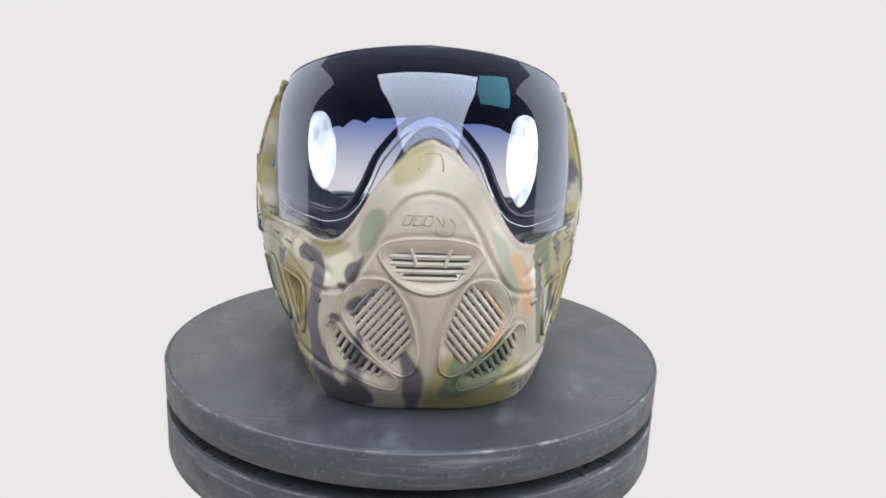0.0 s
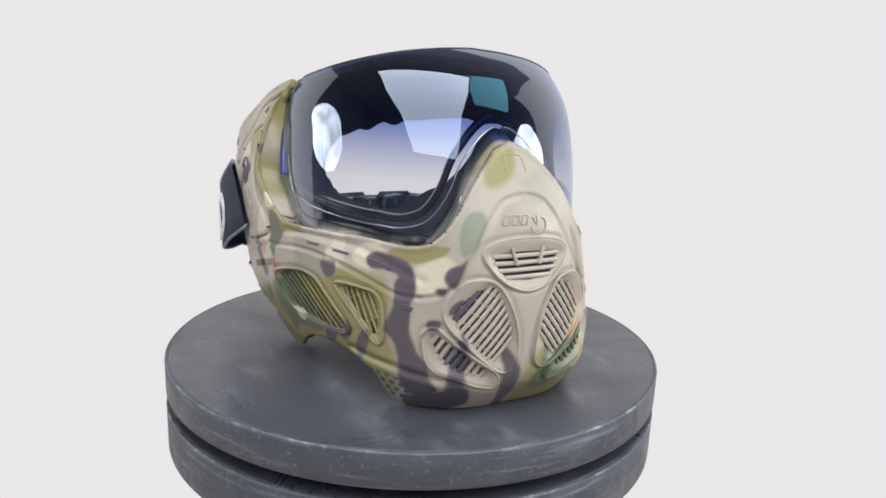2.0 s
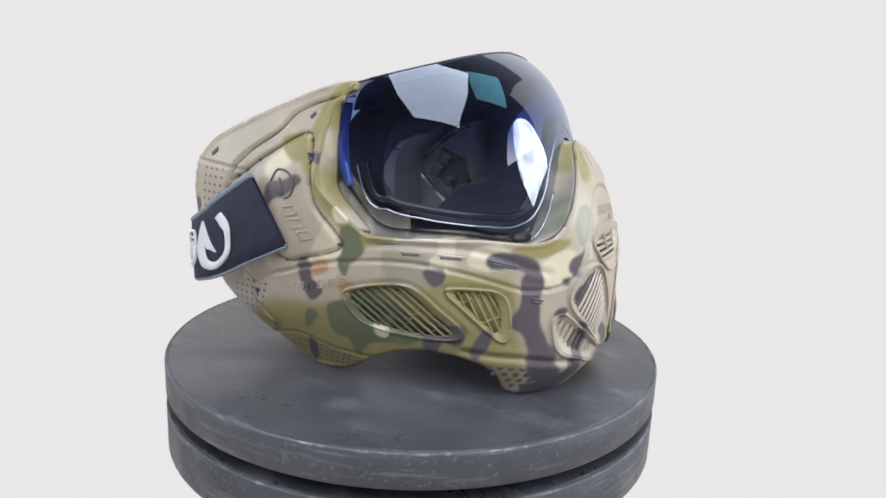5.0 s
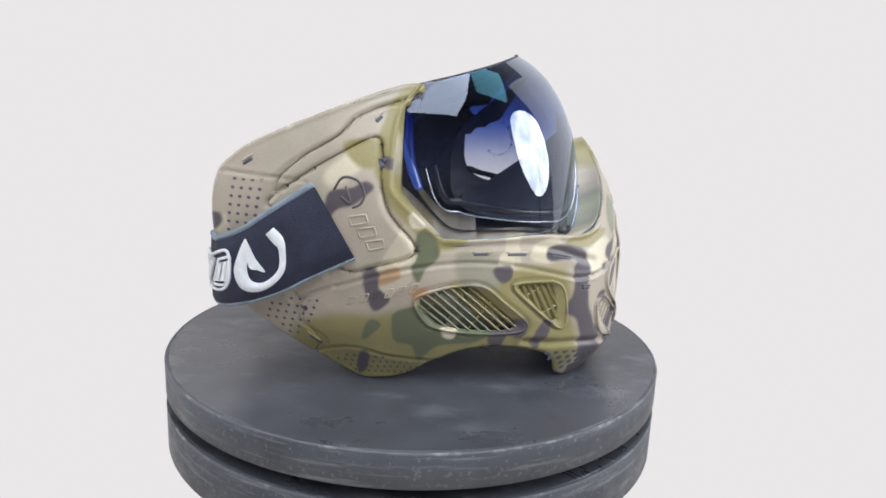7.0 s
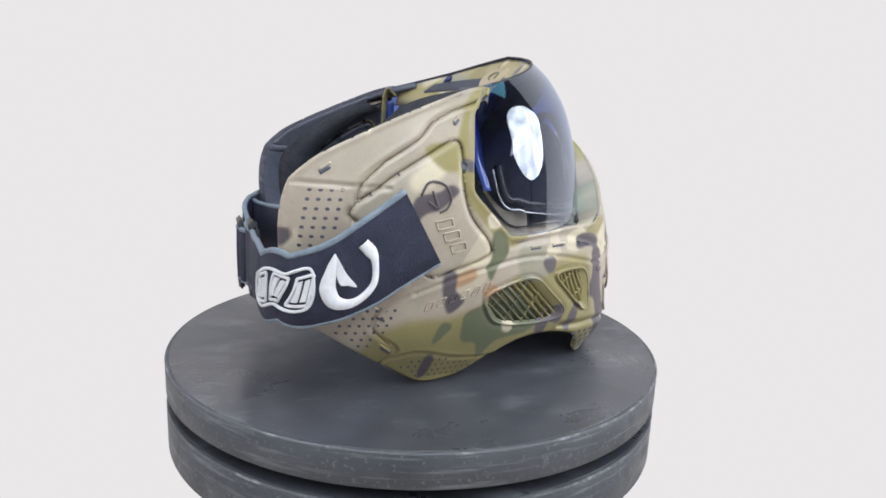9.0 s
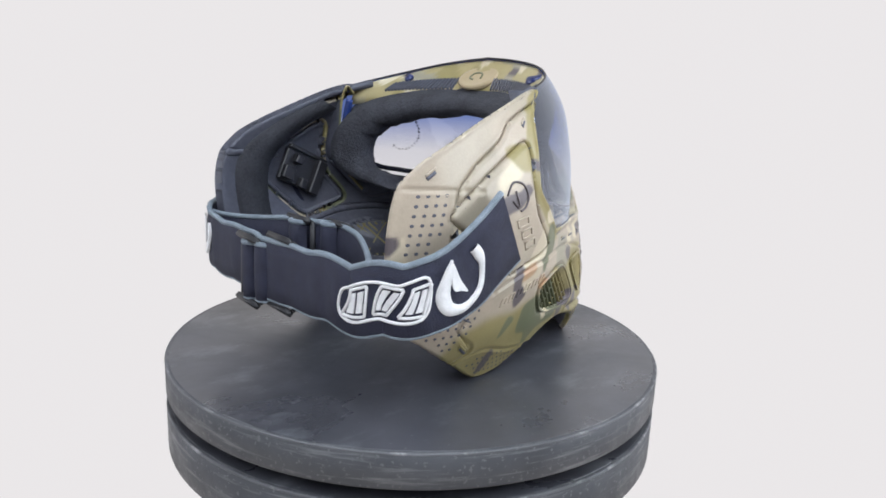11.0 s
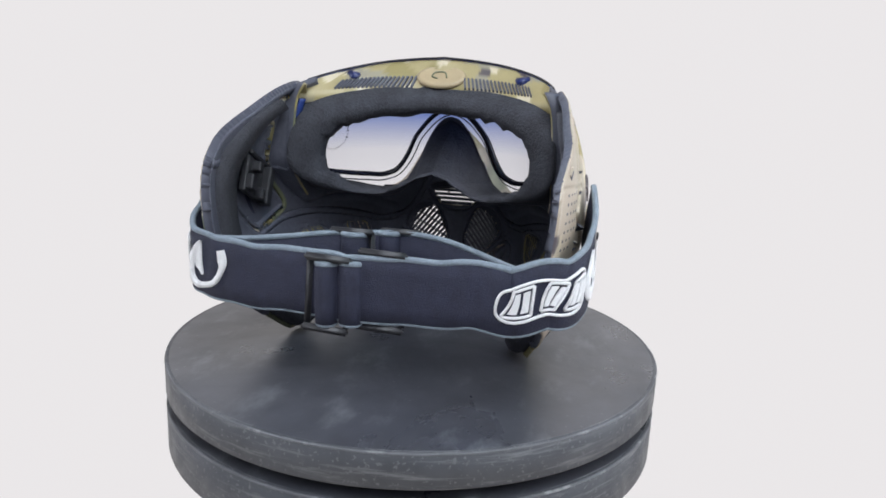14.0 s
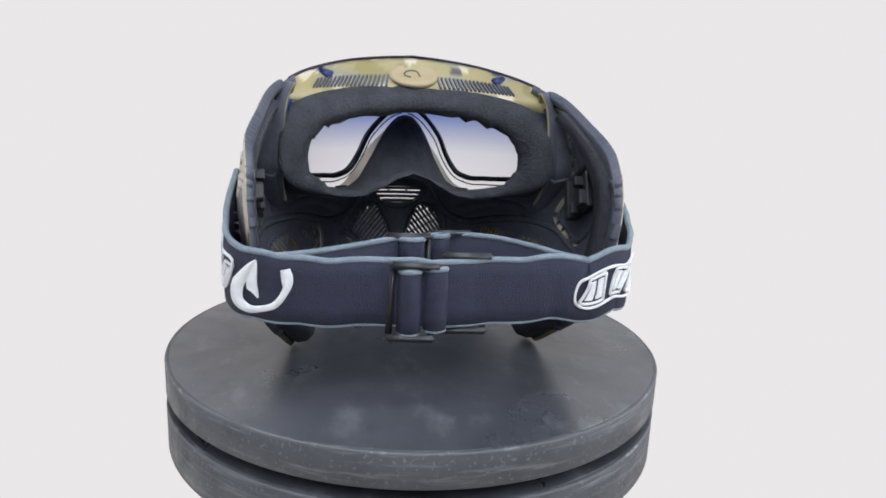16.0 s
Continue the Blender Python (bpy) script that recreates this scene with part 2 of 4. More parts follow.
# ---- features of the moulded surface, in (degrees from the nose, mm above the table), right side negative ----
DOME = [(-25.7, 58.8), (-21.1, 61.1), (-17.6, 66), (-14, 77.4), (-11.5, 87.9), (-9.5, 95.1), (-7.4, 101.2), (-4.9, 105.4), (-0.5, 107.4)]
CHEEK_LINE = [(-108, 57), (-98, 62.9), (-85, 68.4), (-71, 70.3), (-58, 69), (-46, 65.6), (-37, 61.4), (-31, 58.6), (-25.7, 58.8)]
PLATE = [(-99.4, 130.4), (-95.6, 127.1), (-95, 110), (-92.4, 95), (-85.8, 82), (-85.6, 74.6), (-96.5, 68.3), (-103.2, 65.3),
         (-109, 72), (-120.5, 91), (-123.5, 98.6), (-116.7, 110.5), (-111, 118.3)]
EAR_LINE = [(-85.3, 156), (-88.6, 149.7), (-98, 144.7), (-104.4, 139.2), (-108, 131.3), (-116.6, 120.6), (-121.4, 110.3), (-122, 103.9)]
EAR_BAR = [(-134, 111.5), (-127.5, 110.7), (-121.4, 109.7), (-114.7, 108.7)]
EAR_FLAP = [(-119, 16.6), (-111.4, 21.1), (-104, 21.8), (-91.7, 16.4), (-70, 14)]
EAR_SEAM = [(-108, 57), (-117, 50), (-119, 38), (-113, 26), (-119, 16.6)]
CHIN_LINE = [(-46, 25), (-38.5, 23.4), (-31, 23), (-24, 21.2), (-18, 19.6)]
BROW_LINE = [(-76, 78.5), (-60, 78.5), (-45, 77.5), (-36, 74), (-29, 69), (-25, 67)]
MOUTH = [(-11.4, 80.8), (-9.6, 85.3), (-4.8, 87.6), (0, 88), (4.8, 87.6), (9.6, 85.3), (11.4, 80.8), (9.8, 75), (7, 69), (3.7, 65), (0, 63.4), (-3.7, 65), (-7, 69), (-9.8, 75)]
MOUTH_HOLE = [(-8.6, 79.4), (-4.5, 81), (0, 81.4), (4.5, 81), (8.6, 79.4), (6.6, 71.7), (4.6, 69.4), (0, 68.2), (-4.6, 69.4), (-6.6, 71.7)]
CHEEK_VENT = [(-19.8, 52.7), (-18.9, 59.6), (-16.7, 65.9), (-13.3, 69.2), (-8.8, 68.3), (-5.9, 61.3), (-3.6, 50.5), (-2.5, 39.5),
              (-2.6, 27.9), (-4.5, 23.7), (-7.4, 25), (-11.2, 31.5), (-15.6, 40.6), (-18.5, 46.6)]
CHEEK_HOLE = [(-17.2, 51), (-15.1, 59), (-11.2, 64.8), (-8.4, 65), (-6.6, 57.4), (-4.8, 47.9), (-4, 41), (-5.7, 34.4), (-7.5, 30.4), (-10.6, 33.2), (-14.4, 42.3)]
LOW_VENT = [(-24.5, 38.8), (-24.3, 43), (-22.7, 45.6), (-20.5, 45), (-16.9, 38.6), (-12.4, 31.4), (-8, 24.8), (-6.6, 19.4),
            (-7.6, 15.6), (-11.5, 17.1), (-16.6, 21.3), (-21.3, 24.5), (-23.6, 30.1)]
LOW_HOLE = [(-22.3, 39.7), (-21.3, 41.6), (-16.8, 35.8), (-12.4, 28.9), (-9.6, 24.1), (-10.7, 22.9), (-15.4, 25.6), (-20, 31)]
FRONT_VENT = [(-51.9, 55.6), (-50.4, 58.2), (-43.6, 58.4), (-38, 57.4), (-35.4, 52.7), (-34.6, 42.1), (-34.9, 33.9), (-36.6, 32.1), (-39.8, 36.4), (-45.9, 46.1)]
FRONT_HOLE = [(-49.2, 55.8), (-43.6, 56.6), (-39.4, 55.8), (-37.4, 51.2), (-36.5, 41.7), (-37.3, 36.2), (-39.9, 39.4), (-45.1, 47.9)]
REAR_VENT = [(-84.8, 51.5), (-77.9, 56.9), (-68.1, 58.8), (-61.6, 56.8), (-54.9, 48.2), (-47.1, 36.9), (-47.6, 32), (-52.7, 30.6), (-62.9, 31.3), (-73.6, 34), (-80.8, 38.5)]
REAR_HOLE = [(-83, 50.5), (-77.9, 55.6), (-68.2, 57), (-63.6, 54.6), (-56, 44.6), (-50, 35.3), (-53.7, 32.4), (-65.9, 33.6), (-75.5, 36.5), (-80.4, 43)]
EAR_GUARD = [(-84, 157), (-88.6, 149.7), (-98, 144.7), (-104.4, 139.2), (-108, 131.3), (-116.6, 120.6), (-121.4, 110.3), (-122, 103.9), (-124, 80),
             (-121, 57), (-117, 50), (-119, 38), (-114, 26), (-119, 16.6), (-119, 8), (-150, 0), (-150, 170), (-84, 170)]

VENTS = [("mouth_vent", smooth_outline(MOUTH), smooth_outline(MOUTH_HOLE, 4), (1, 0), 2.7, 2.0)]
for twin in (0, 1):
    flip = -1 if twin else 1
    for name, rim, hole, way, gap, thick in (
            ("cheek_vent", CHEEK_VENT, CHEEK_HOLE, (10.8, 16), 2.7, 1.85), ("lower_vent", LOW_VENT, LOW_HOLE, (6, 12), 3.1, 1.7),
            ("front_side_vent", FRONT_VENT, FRONT_HOLE, (7, -14), 3.0, 1.2), ("rear_side_vent", REAR_VENT, REAR_HOLE, (30, -23), 3.3, 1.3)):
        VENTS.append((name, smooth_outline(both(rim)[twin]), smooth_outline(both(hole)[twin], 4), (way[0] * flip, way[1]), gap, thick))

# ---- shell ----
PH = np.arange(-140, 140.01, 0.55)
ZZ = np.arange(-1, 161.01, 1.0)
gp, gz = np.meshgrid(PH, ZZ, indexing="ij")


def snap(gp, gz, poly, cell=0.6):
    """Moves the vertices next to an outline onto it."""
    e = 1e-3
    d = signed(gp, gz, poly)
    gx = np.clip((signed(gp + e / KS, gz, poly) - d) / e, -1, 1)
    gy = np.clip((signed(gp, gz + e, poly) - d) / e, -1, 1)
    m = np.abs(d) < cell
    return np.where(m, gp - d * gx / KS, gp), np.where(m, gz - d * gy, gz)


gp, gz = snap(gp, gz, OUTLINE)
for v in VENTS:
    gp, gz = snap(gp, gz, v[2], 0.5)
for side in both(PLATE):
    gp, gz = snap(gp, gz, smooth_outline(side, 3), 0.72)
for side in both(EAR_GUARD):
    gp, gz = snap(gp, gz, side, 0.72)
inside = signed(gp, gz, OUTLINE)


def ramp(x, a, b):
    t = np.clip((x - a) / (b - a), 0, 1)
    return t * t * (3 - 2 * t)


relief = np.zeros(gp.shape)
for line, depth, width in ((DOME, 1.3, 0.9), (CHEEK_LINE, 1.2, 0.9), (EAR_LINE, 1.5, 1.0), (EAR_BAR, 1.0, 0.8), (EAR_FLAP, 1.2, 0.9),
                           (EAR_SEAM, 1.0, 0.9), (CHIN_LINE, 1.6, 1.6), (BROW_LINE, 0.9, 1.6)):
    for side in both(line):
        d = near_line(gp, gz, spline(side, 4, closed=False))
        relief -= depth * np.exp(-(d / width) ** 2)
        relief += 0.25 * depth * np.exp(-((d - 2.2 * width) / width) ** 2)
for side in both(PLATE):
    sd = signed(gp, gz, smooth_outline(side, 3))
    relief += -1.5 * np.exp(-(sd / 0.9) ** 2) + 0.9 * ramp(sd, 0.5, 3)
for side in both(EAR_FLAP + [(-70, 5), (-119, 2)]):
    relief += -0.6 * ramp(signed(gp, gz, side), 0, 1.5)
for _, rim, hole, *_ in VENTS:
    sd = signed(gp, gz, rim)
    relief += -1.0 * np.exp(-((sd + 1.2) / 0.9) ** 2) + 0.8 * np.exp(-((sd - 0.6) / 1.1) ** 2)
    relief += -1.8 * ramp(-signed(gp, gz, hole), 4.5, 0.0) * (sd > 0)
# a turned-up lip along the lens opening and the free edges
relief += 0.9 * ramp(inside, 3.2, 0.8) * (gz > 70)
relief -= 0.8 * ramp(inside, 0.9, 0.0)
P = on_shell(gp, gz, relief)
nz = len(ZZ)
ii, jj = np.meshgrid(np.arange(len(PH) - 1), np.arange(nz - 1), indexing="ij")
quad = np.stack([ii * nz + jj, (ii + 1) * nz + jj, (ii + 1) * nz + jj + 1, ii * nz + jj + 1], -1).reshape(-1, 4)
mp, mz = gp.ravel()[quad].mean(1), gz.ravel()[quad].mean(1)
keep = signed(mp, mz, OUTLINE) > 0.05
for v in VENTS:
    keep &= signed(mp, mz, v[2]) < 0

# ---- printed camouflage ----
TAN, OLIVE, BROWN, GREEN, CREAM, RUST, GREY = (
    (0.415, 0.352, 0.272), (0.280, 0.236, 0.100), (0.098, 0.082, 0.088), (0.135, 0.145, 0.082), (0.60, 0.53, 0.38), (0.43, 0.27, 0.15), (0.30, 0.275, 0.20))
MOSS = (0.235, 0.24, 0.165)
PRINT = [
    (OLIVE, 4, [(-34, 62), (-45, 67), (-60, 64), (-75, 58), (-90, 45), (-108, 42), (-120, 34), (-124, 12), (-95, -4), (-60, 12), (-38, 8), (-32, 5), (-30, 20), (-33, 40)]),
    (OLIVE, 1.5, [(-80, 159), (-92, 152), (-97, 128), (-96, 112), (-90, 94), (-78, 77), (-68, 84), (-88, 104), (-89, 140)]),
    (OLIVE, 2, [(-9, 124), (-3, 130), (1, 128), (-2, 115), (-6, 111), (-10, 112)]),
    (OLIVE, 3, [(2, 30), (12, 36), (20, 30), (24, 14), (20, -3), (0, -3)]),
    (OLIVE, 3, [(80, 159), (92, 152), (97, 128), (96, 112), (90, 94), (78, 77), (40, 80), (36, 60), (60, 20), (110, 0), (122, 30), (100, 60)]),
    (GREY, 2.5, [(-72, 76), (-58, 73), (-57, 58), (-62, 56), (-70, 58)]),
    (GREEN, 0.8, [(-92, 41), (-84.8, 48.4), (-77.6, 42.3), (-66.2, 38), (-58, 34), (-62, 25.5), (-76, 24.5), (-82.2, 13.6), (-85.1, 24.7), (-91, 27.6)]),
    (GREEN, 0.8, [(-84.2, 86), (-79.3, 84.5), (-77.4, 75.4), (-81.5, 66.8), (-84, 60.8), (-85.7, 69.6)]),
    (GREEN, 0.8, [(-99.3, 40.2), (-96, 37.3), (-98.4, 30.2), (-101.3, 28.1)]),
    (GREEN, 0.8, [(-72, 56), (-66, 58), (-62, 50), (-70, 40), (-78, 44)]),
    (MOSS, 0.9, [(-16, 80), (-16.6, 90), (-14.1, 99), (-10.9, 99.5), (-10.3, 94), (-12.1, 88), (-13.3, 82.5)]),
    (MOSS, 0.9, [(14, 92), (18, 86), (21, 74), (23, 62), (20, 56), (17.5, 66), (15, 78)]),
    (GREEN, 1.0, [(6, 34), (13, 44), (19, 36), (17, 22), (9, 10), (3, 12)]),
    (RUST, 1.2, [(19, 80), (25, 76), (28, 60), (27, 48), (23, 50), (22, 66)]),
    (RUST, 1.2, [(11, 46), (14, 58), (17.5, 52), (16.5, 40), (12, 36)]),
    (RUST, 1.0, [(-86, 57), (-82, 58), (-80, 53), (-84, 51)]),
    (RUST, 1.0, [(-97, 64), (-90, 69), (-89, 64), (-95, 58)]),
    (CREAM, 0.6, [(-56.9, 73.2), (-54.4, 75), (-51.6, 72.1), (-52, 66.4), (-56.3, 67.4)]),
    (CREAM, 0.6, [(-75.5, 35.7), (-70.9, 37.4), (-69.6, 32.3), (-71.4, 28.2), (-74.9, 29.6)]),
    (CREAM, 0.6, [(-91.4, 73.4), (-85.7, 78.2), (-84.9, 71.1), (-88.1, 69.4), (-91.8, 69.6)]),
    (CREAM, 0.6, [(-87.2, 94.7), (-83.4, 95.7), (-82.1, 88.5), (-86.1, 88.4)]),
    (CREAM, 1.5, [(-27, 72), (-20, 78), (-17, 72), (-21, 62), (-26, 61)]),
    (CREAM, 1.0, [(-42, 80), (-36, 81), (-34, 72), (-40, 68), (-46, 72)]),
    (CREAM, 1.0, [(28, 70), (31, 74), (34, 66), (32, 56), (29, 60)]),
    (CREAM, 2.0, [(-103, 126), (-99, 128), (-100, 116), (-107, 108), (-110, 113)]),
    (OLIVE, 0.8, [(-32, 80.5), (-19.8, 84), (-21, 78.1), (-27.2, 75), (-33.2, 75.8)]),
    (OLIVE, 1.2, [(-106, 128), (-96, 130), (-95, 118), (-101, 117)]),
    (BROWN, 0.75, [(-37.2, 76.7), (-28.9, 75.5), (-26.9, 69.6), (-26.7, 59.2), (-27.8, 53.4), (-27.4, 42.9), (-25.7, 32.6), (-23.5, 27.8), (-22.5, 20.7), (-20.1, 13.4),
                  (-26.9, 8.1), (-29.6, 17.5), (-31.2, 35.2), (-34, 40.6), (-32.4, 51.2), (-31.9, 62.3), (-31.3, 68), (-39.1, 69.1), (-40.7, 74.1)]),
    (BROWN, 0.75, [(-19.3, 52.9), (-18.5, 57.6), (-16, 60.4), (-14.1, 56.9), (-14.2, 51.6), (-17.1, 51.8)]),
    (BROWN, 0.75, [(-15.7, 44.7), (-14.3, 47.6), (-14.4, 36.7), (-14.7, 25.3), (-15.3, 14), (-18.4, 13), (-18.4, 30.2), (-16.8, 39)]),
    (BROWN, 0.75, [(-6.3, 31.3), (-4.9, 35.5), (-2.7, 30.9), (-0.8, 24), (-1.2, 12), (-2.6, -2), (-5.2, -2), (-5.3, 22.4)]),
    (BROWN, 0.6, [(-26, 8), (-18.6, 14.3), (-14, 16.1), (-13.2, 4), (-25.8, -3), (-29.1, 6)]),
    (BROWN, 0.6, [(-23.4, 46.1), (-23, 49.4), (-21.2, 49.8), (-20.5, 47.1), (-21.8, 44.2)]),
    (BROWN, 0.75, [(-19.6, 68.4), (-18.9, 73), (-16.3, 76), (-14.8, 79), (-15.6, 70.8), (-17.7, 65)]),
    (BROWN, 0.6, [(-21.8, 63.3), (-19.7, 65.4), (-19.2, 63), (-20.5, 60.7)]),
    (BROWN, 0.75, [(-57.7, 35.7), (-47.3, 38.5), (-45.9, 31.9), (-47.8, 27), (-52.5, 28.8), (-54.8, 18.3), (-58.6, 25.5), (-58.5, 30.7)]),
    (BROWN, 0.75, [(-58.5, 67.5), (-52.6, 68.2), (-53, 61.5), (-56.2, 58.7), (-59, 63.2)]),
    (BROWN, 0.75, [(-99.3, 66.7), (-95.7, 65.6), (-95.2, 56.5), (-91.9, 50.7), (-97.3, 45.3), (-99.5, 53)]),
    (BROWN, 0.75, [(-104.1, 18.3), (-100.6, 19), (-102, 7), (-106.2, 4.1)]),
    (BROWN, 0.75, [(-107.8, 105.7), (-102.1, 107.2), (-98.4, 111.1), (-96.8, 107.2), (-101.9, 99.3), (-106.2, 96.6), (-108.2, 91.2), (-109.1, 99.1)]),
    (BROWN, 0.75, [(-95.6, 123), (-91, 121.8), (-91, 117.4), (-93.6, 116.8)]),
    (BROWN, 0.75, [(-139, 90), (-135.1, 90.5), (-134.2, 86.3), (-137, 82)]),
    (BROWN, 0.75, [(-41, 38), (-38.5, 36), (-40, 26), (-43, 20), (-44, 28)]),
    (BROWN, 0.75, [(29, 76), (33, 73), (34, 60), (31, 44), (29, 52), (31, 64)]),
    (BROWN, 0.75, [(42, 60), (46, 56), (45, 40), (41, 44)]),
]


def bumps(points, size, seed):
    return np.array([noise.noise(Vector((p[0] / size + seed, p[1] / size, p[2] / size))) for p in points])


def paint(pts_mm, a, z):
    """Colour of the print at surface coordinates."""
    a, z = a + bumps(pts_mm, 11, 3.1) * 0.8, z + bumps(pts_mm, 11, 7.7) * 1.4
    rgb = np.tile(TAN, (len(a), 1)).astype(float)
    soft = ramp(bumps(pts_mm, 26, 5.5), 0.05, 0.35)[:, None]
    rgb = rgb * (1 - 0.35 * soft) + 0.35 * soft * np.array(GREY)
    patch = ramp(bumps(pts_mm * (1, 1, 0.6), 17, 20.2), 0.36, 0.40)[:, None] * (np.abs(a) > 40)[:, None]
    rgb = rgb * (1 - 0.6 * patch) + 0.6 * patch * np.array(CREAM)
    for colour, edge, poly in PRINT:
        w = ramp(signed(a, z, smooth_outline(poly, 4)), -edge, edge)[:, None]
        rgb = rgb * (1 - w) + w * np.array(colour)
    left = (ramp(bumps(pts_mm * (1, 1, 0.5), 15, 44.0), 0.22, 0.26) * (a > 36))[:, None]
    rgb = rgb * (1 - left) + left * np.array(BROWN)
    left = (ramp(bumps(pts_mm * (1, 1, 0.6), 18, 61.0), 0.24, 0.3) * (a > 30))[:, None]
    rgb = rgb * (1 - left) + left * np.array(GREEN)
    return np.concatenate([rgb, np.ones((len(a), 1))], 1)


CAMO_RGB = np.ones((gp.size, 4))
near = np.unique(quad[keep])
CAMO_RGB[near] = paint(P.reshape(-1, 3)[near] * 1000, gp.ravel()[near], gz.ravel()[near])


def tint(me, rgba):
    at = me.color_attributes.new("camo", "FLOAT_COLOR", "POINT")
    at.data.foreach_set("color", np.asarray(rgba, np.float32).ravel())


def onto(poly, sign):
    """Pulls the corners that stick out over an outline back onto it."""
    d = signed(gp, gz, poly) * sign
    use = np.zeros(gp.size, bool)
    use[np.unique(quad[keep])] = True
    m = use.reshape(gp.shape) & (d < 0) & (d > -1.5)
    e = 1e-3
    a, z = gp[m], gz[m]
    gx = np.clip((signed(a + e / KS, z, poly) * sign - d[m]) / e, -1, 1)
    gy = np.clip((signed(a, z + e, poly) * sign - d[m]) / e, -1, 1)
    gp[m], gz[m] = a - d[m] * gx / KS, z - d[m] * gy


onto(OUTLINE, 1)
for v in VENTS:
    onto(v[2], -1)
P = on_shell(gp, gz, relief)


def shell_piece(name, chosen, label="", thick=0.003, rim=0):
    q = quad[chosen]
    used, inv = np.unique(q, return_inverse=True)
    me = mesh_of(name, P.reshape(-1, 3)[used], inv.reshape(-1, 4), CAMO)
    me.materials.append(INNER)
    tint(me, CAMO_RGB[used])
    ob = put(name, me, mask, label)
    so = ob.modifiers.new("thickness", "SOLIDIFY")
    so.thickness, so.offset, so.material_offset, so.material_offset_rim = thick, -1.0, 1, rim
    return ob


plates = [signed(mp, mz, smooth_outline(s, 3)) > 0 for s in both(PLATE)]
ears = [(signed(mp, mz, s) > 0) & ~p for s, p in zip(both(EAR_GUARD), plates)]
shell_piece("face_shell", keep & ~plates[0] & ~plates[1] & ~ears[0] & ~ears[1], "camouflage-printed moulded face shell")
for e in ears:
    shell_piece("ear_guard", keep & e, "soft perforated camouflage ear guard", 0.0045, 1)
for e in plates:
    shell_piece("side_plate", keep & e, "camouflage side plate with raised emblem", rim=1)


def lined(ob, way, thick=0.0016, rim=1):
    """Gives a strip thickness and a black back; way points out of its front."""
    me = ob.data
    total = sum((p.normal * p.area for p in me.polygons), Vector())
    if total.dot(Vector(way)) < 0:
        me.flip_normals()
    me.materials.append(INNER)
    so = ob.modifiers.new("thickness", "SOLIDIFY")
    so.thickness, so.offset, so.material_offset, so.material_offset_rim = thick, -1.0, 1, rim
    return ob


# ---- small geometry on the shell ----
def tube_mesh(name, pts, r, mat, n=7, closed=False):
    p = np.array(pts, float)
    k = len(p)
    verts, faces = [], []
    for i in range(k):
        a, b = (p[i - 1], p[(i + 1) % k]) if closed else (p[max(i - 1, 0)], p[min(i + 1, k - 1)])
        t = (b - a) / (np.linalg.norm(b - a) + 1e-12)
        u = np.cross(t, (0.13, 0.21, 0.97))
        u /= np.linalg.norm(u) + 1e-12
        w = np.cross(t, u)
        for j in range(n):
            c = 2 * math.pi * j / n
            verts.append(p[i] + r * (math.cos(c) * u + math.sin(c) * w))
    for i in range(k if closed else k - 1):
        for j in range(n):
            a, b = i * n, ((i + 1) % k) * n
            faces.append((a + j, a + (j + 1) % n, b + (j + 1) % n, b + j))
    if not closed:
        faces.append(tuple(range(n))[::-1])
        faces.append(tuple((k - 1) * n + j for j in range(n)))
    return mesh_of(name, verts, faces, mat)


def shell_tint(me, a, z):
    """The print carries over onto raised pieces."""
    c = paint(np.array([on_shell(np.mean(a), np.mean(z)) * 1000]), np.array([np.mean(a)]), np.array([np.mean(z)]))
    tint(me, np.tile(c, (len(me.vertices), 1)))


def shell_bar(name, p0, p1, wide, deep, top, parent, label=""):
    """A short bar across an opening; it follows the surface."""
    q0, q1 = np.array(p0) * (KS, 1), np.array(p1) * (KS, 1)
    d = (q1 - q0) / (np.linalg.norm(q1 - q0) + 1e-9)
    nrm = np.array((-d[1], d[0])) * wide / 2
    rows = []
    steps = 5
    for i in range(steps):
        c = q0 + (q1 - q0) * i / (steps - 1)
        l, r_, m = (c + nrm) / (KS, 1), (c - nrm) / (KS, 1), c / (KS, 1)
        rows.append([on_shell(l[0], l[1], top - 0.5), on_shell(m[0], m[1], top), on_shell(r_[0], r_[1], top - 0.5),
                     on_shell(r_[0], r_[1], top - deep), on_shell(l[0], l[1], top - deep)])
    v = [x for row in rows for x in row]
    f = [(i * 5 + j, i * 5 + (j + 1) % 5, i * 5 + 5 + (j + 1) % 5, i * 5 + 5 + j) for i in range(steps - 1) for j in range(5)]
    f += [(4, 3, 2, 1, 0), tuple(range((steps - 1) * 5, steps * 5))]
    me = mesh_of(name, v, f, CAMO, smooth=False)
    shell_tint(me, np.array([p0[0], p1[0]]), np.array([p0[1], p1[1]]))
    if deep > 4:
        # through vents: inner face in black liner; sides blackened too for the gaps' shade
        me.materials.append(INNER)
        for i in range(4 * (steps - 1) + steps - 1):
            me.polygons[i].material_index = int(i % 5 in (2, 3, 4))
    return put(name, me, parent, label)


def crossings(poly, c, d):
    """Where the line through c along d enters and leaves an outline (mm)."""
    q = np.array(poly) * (KS, 1)
    n = np.array((-d[1], d[0]))
    ts = []
    for a, b in zip(q, np.roll(q, -1, 0)):
        fa, fb = (a - c) @ n, (b - c) @ n
        if (fa > 0) != (fb > 0):
            ts.append(((a + (b - a) * fa / (fa - fb)) - c) @ d)
    return sorted(ts)


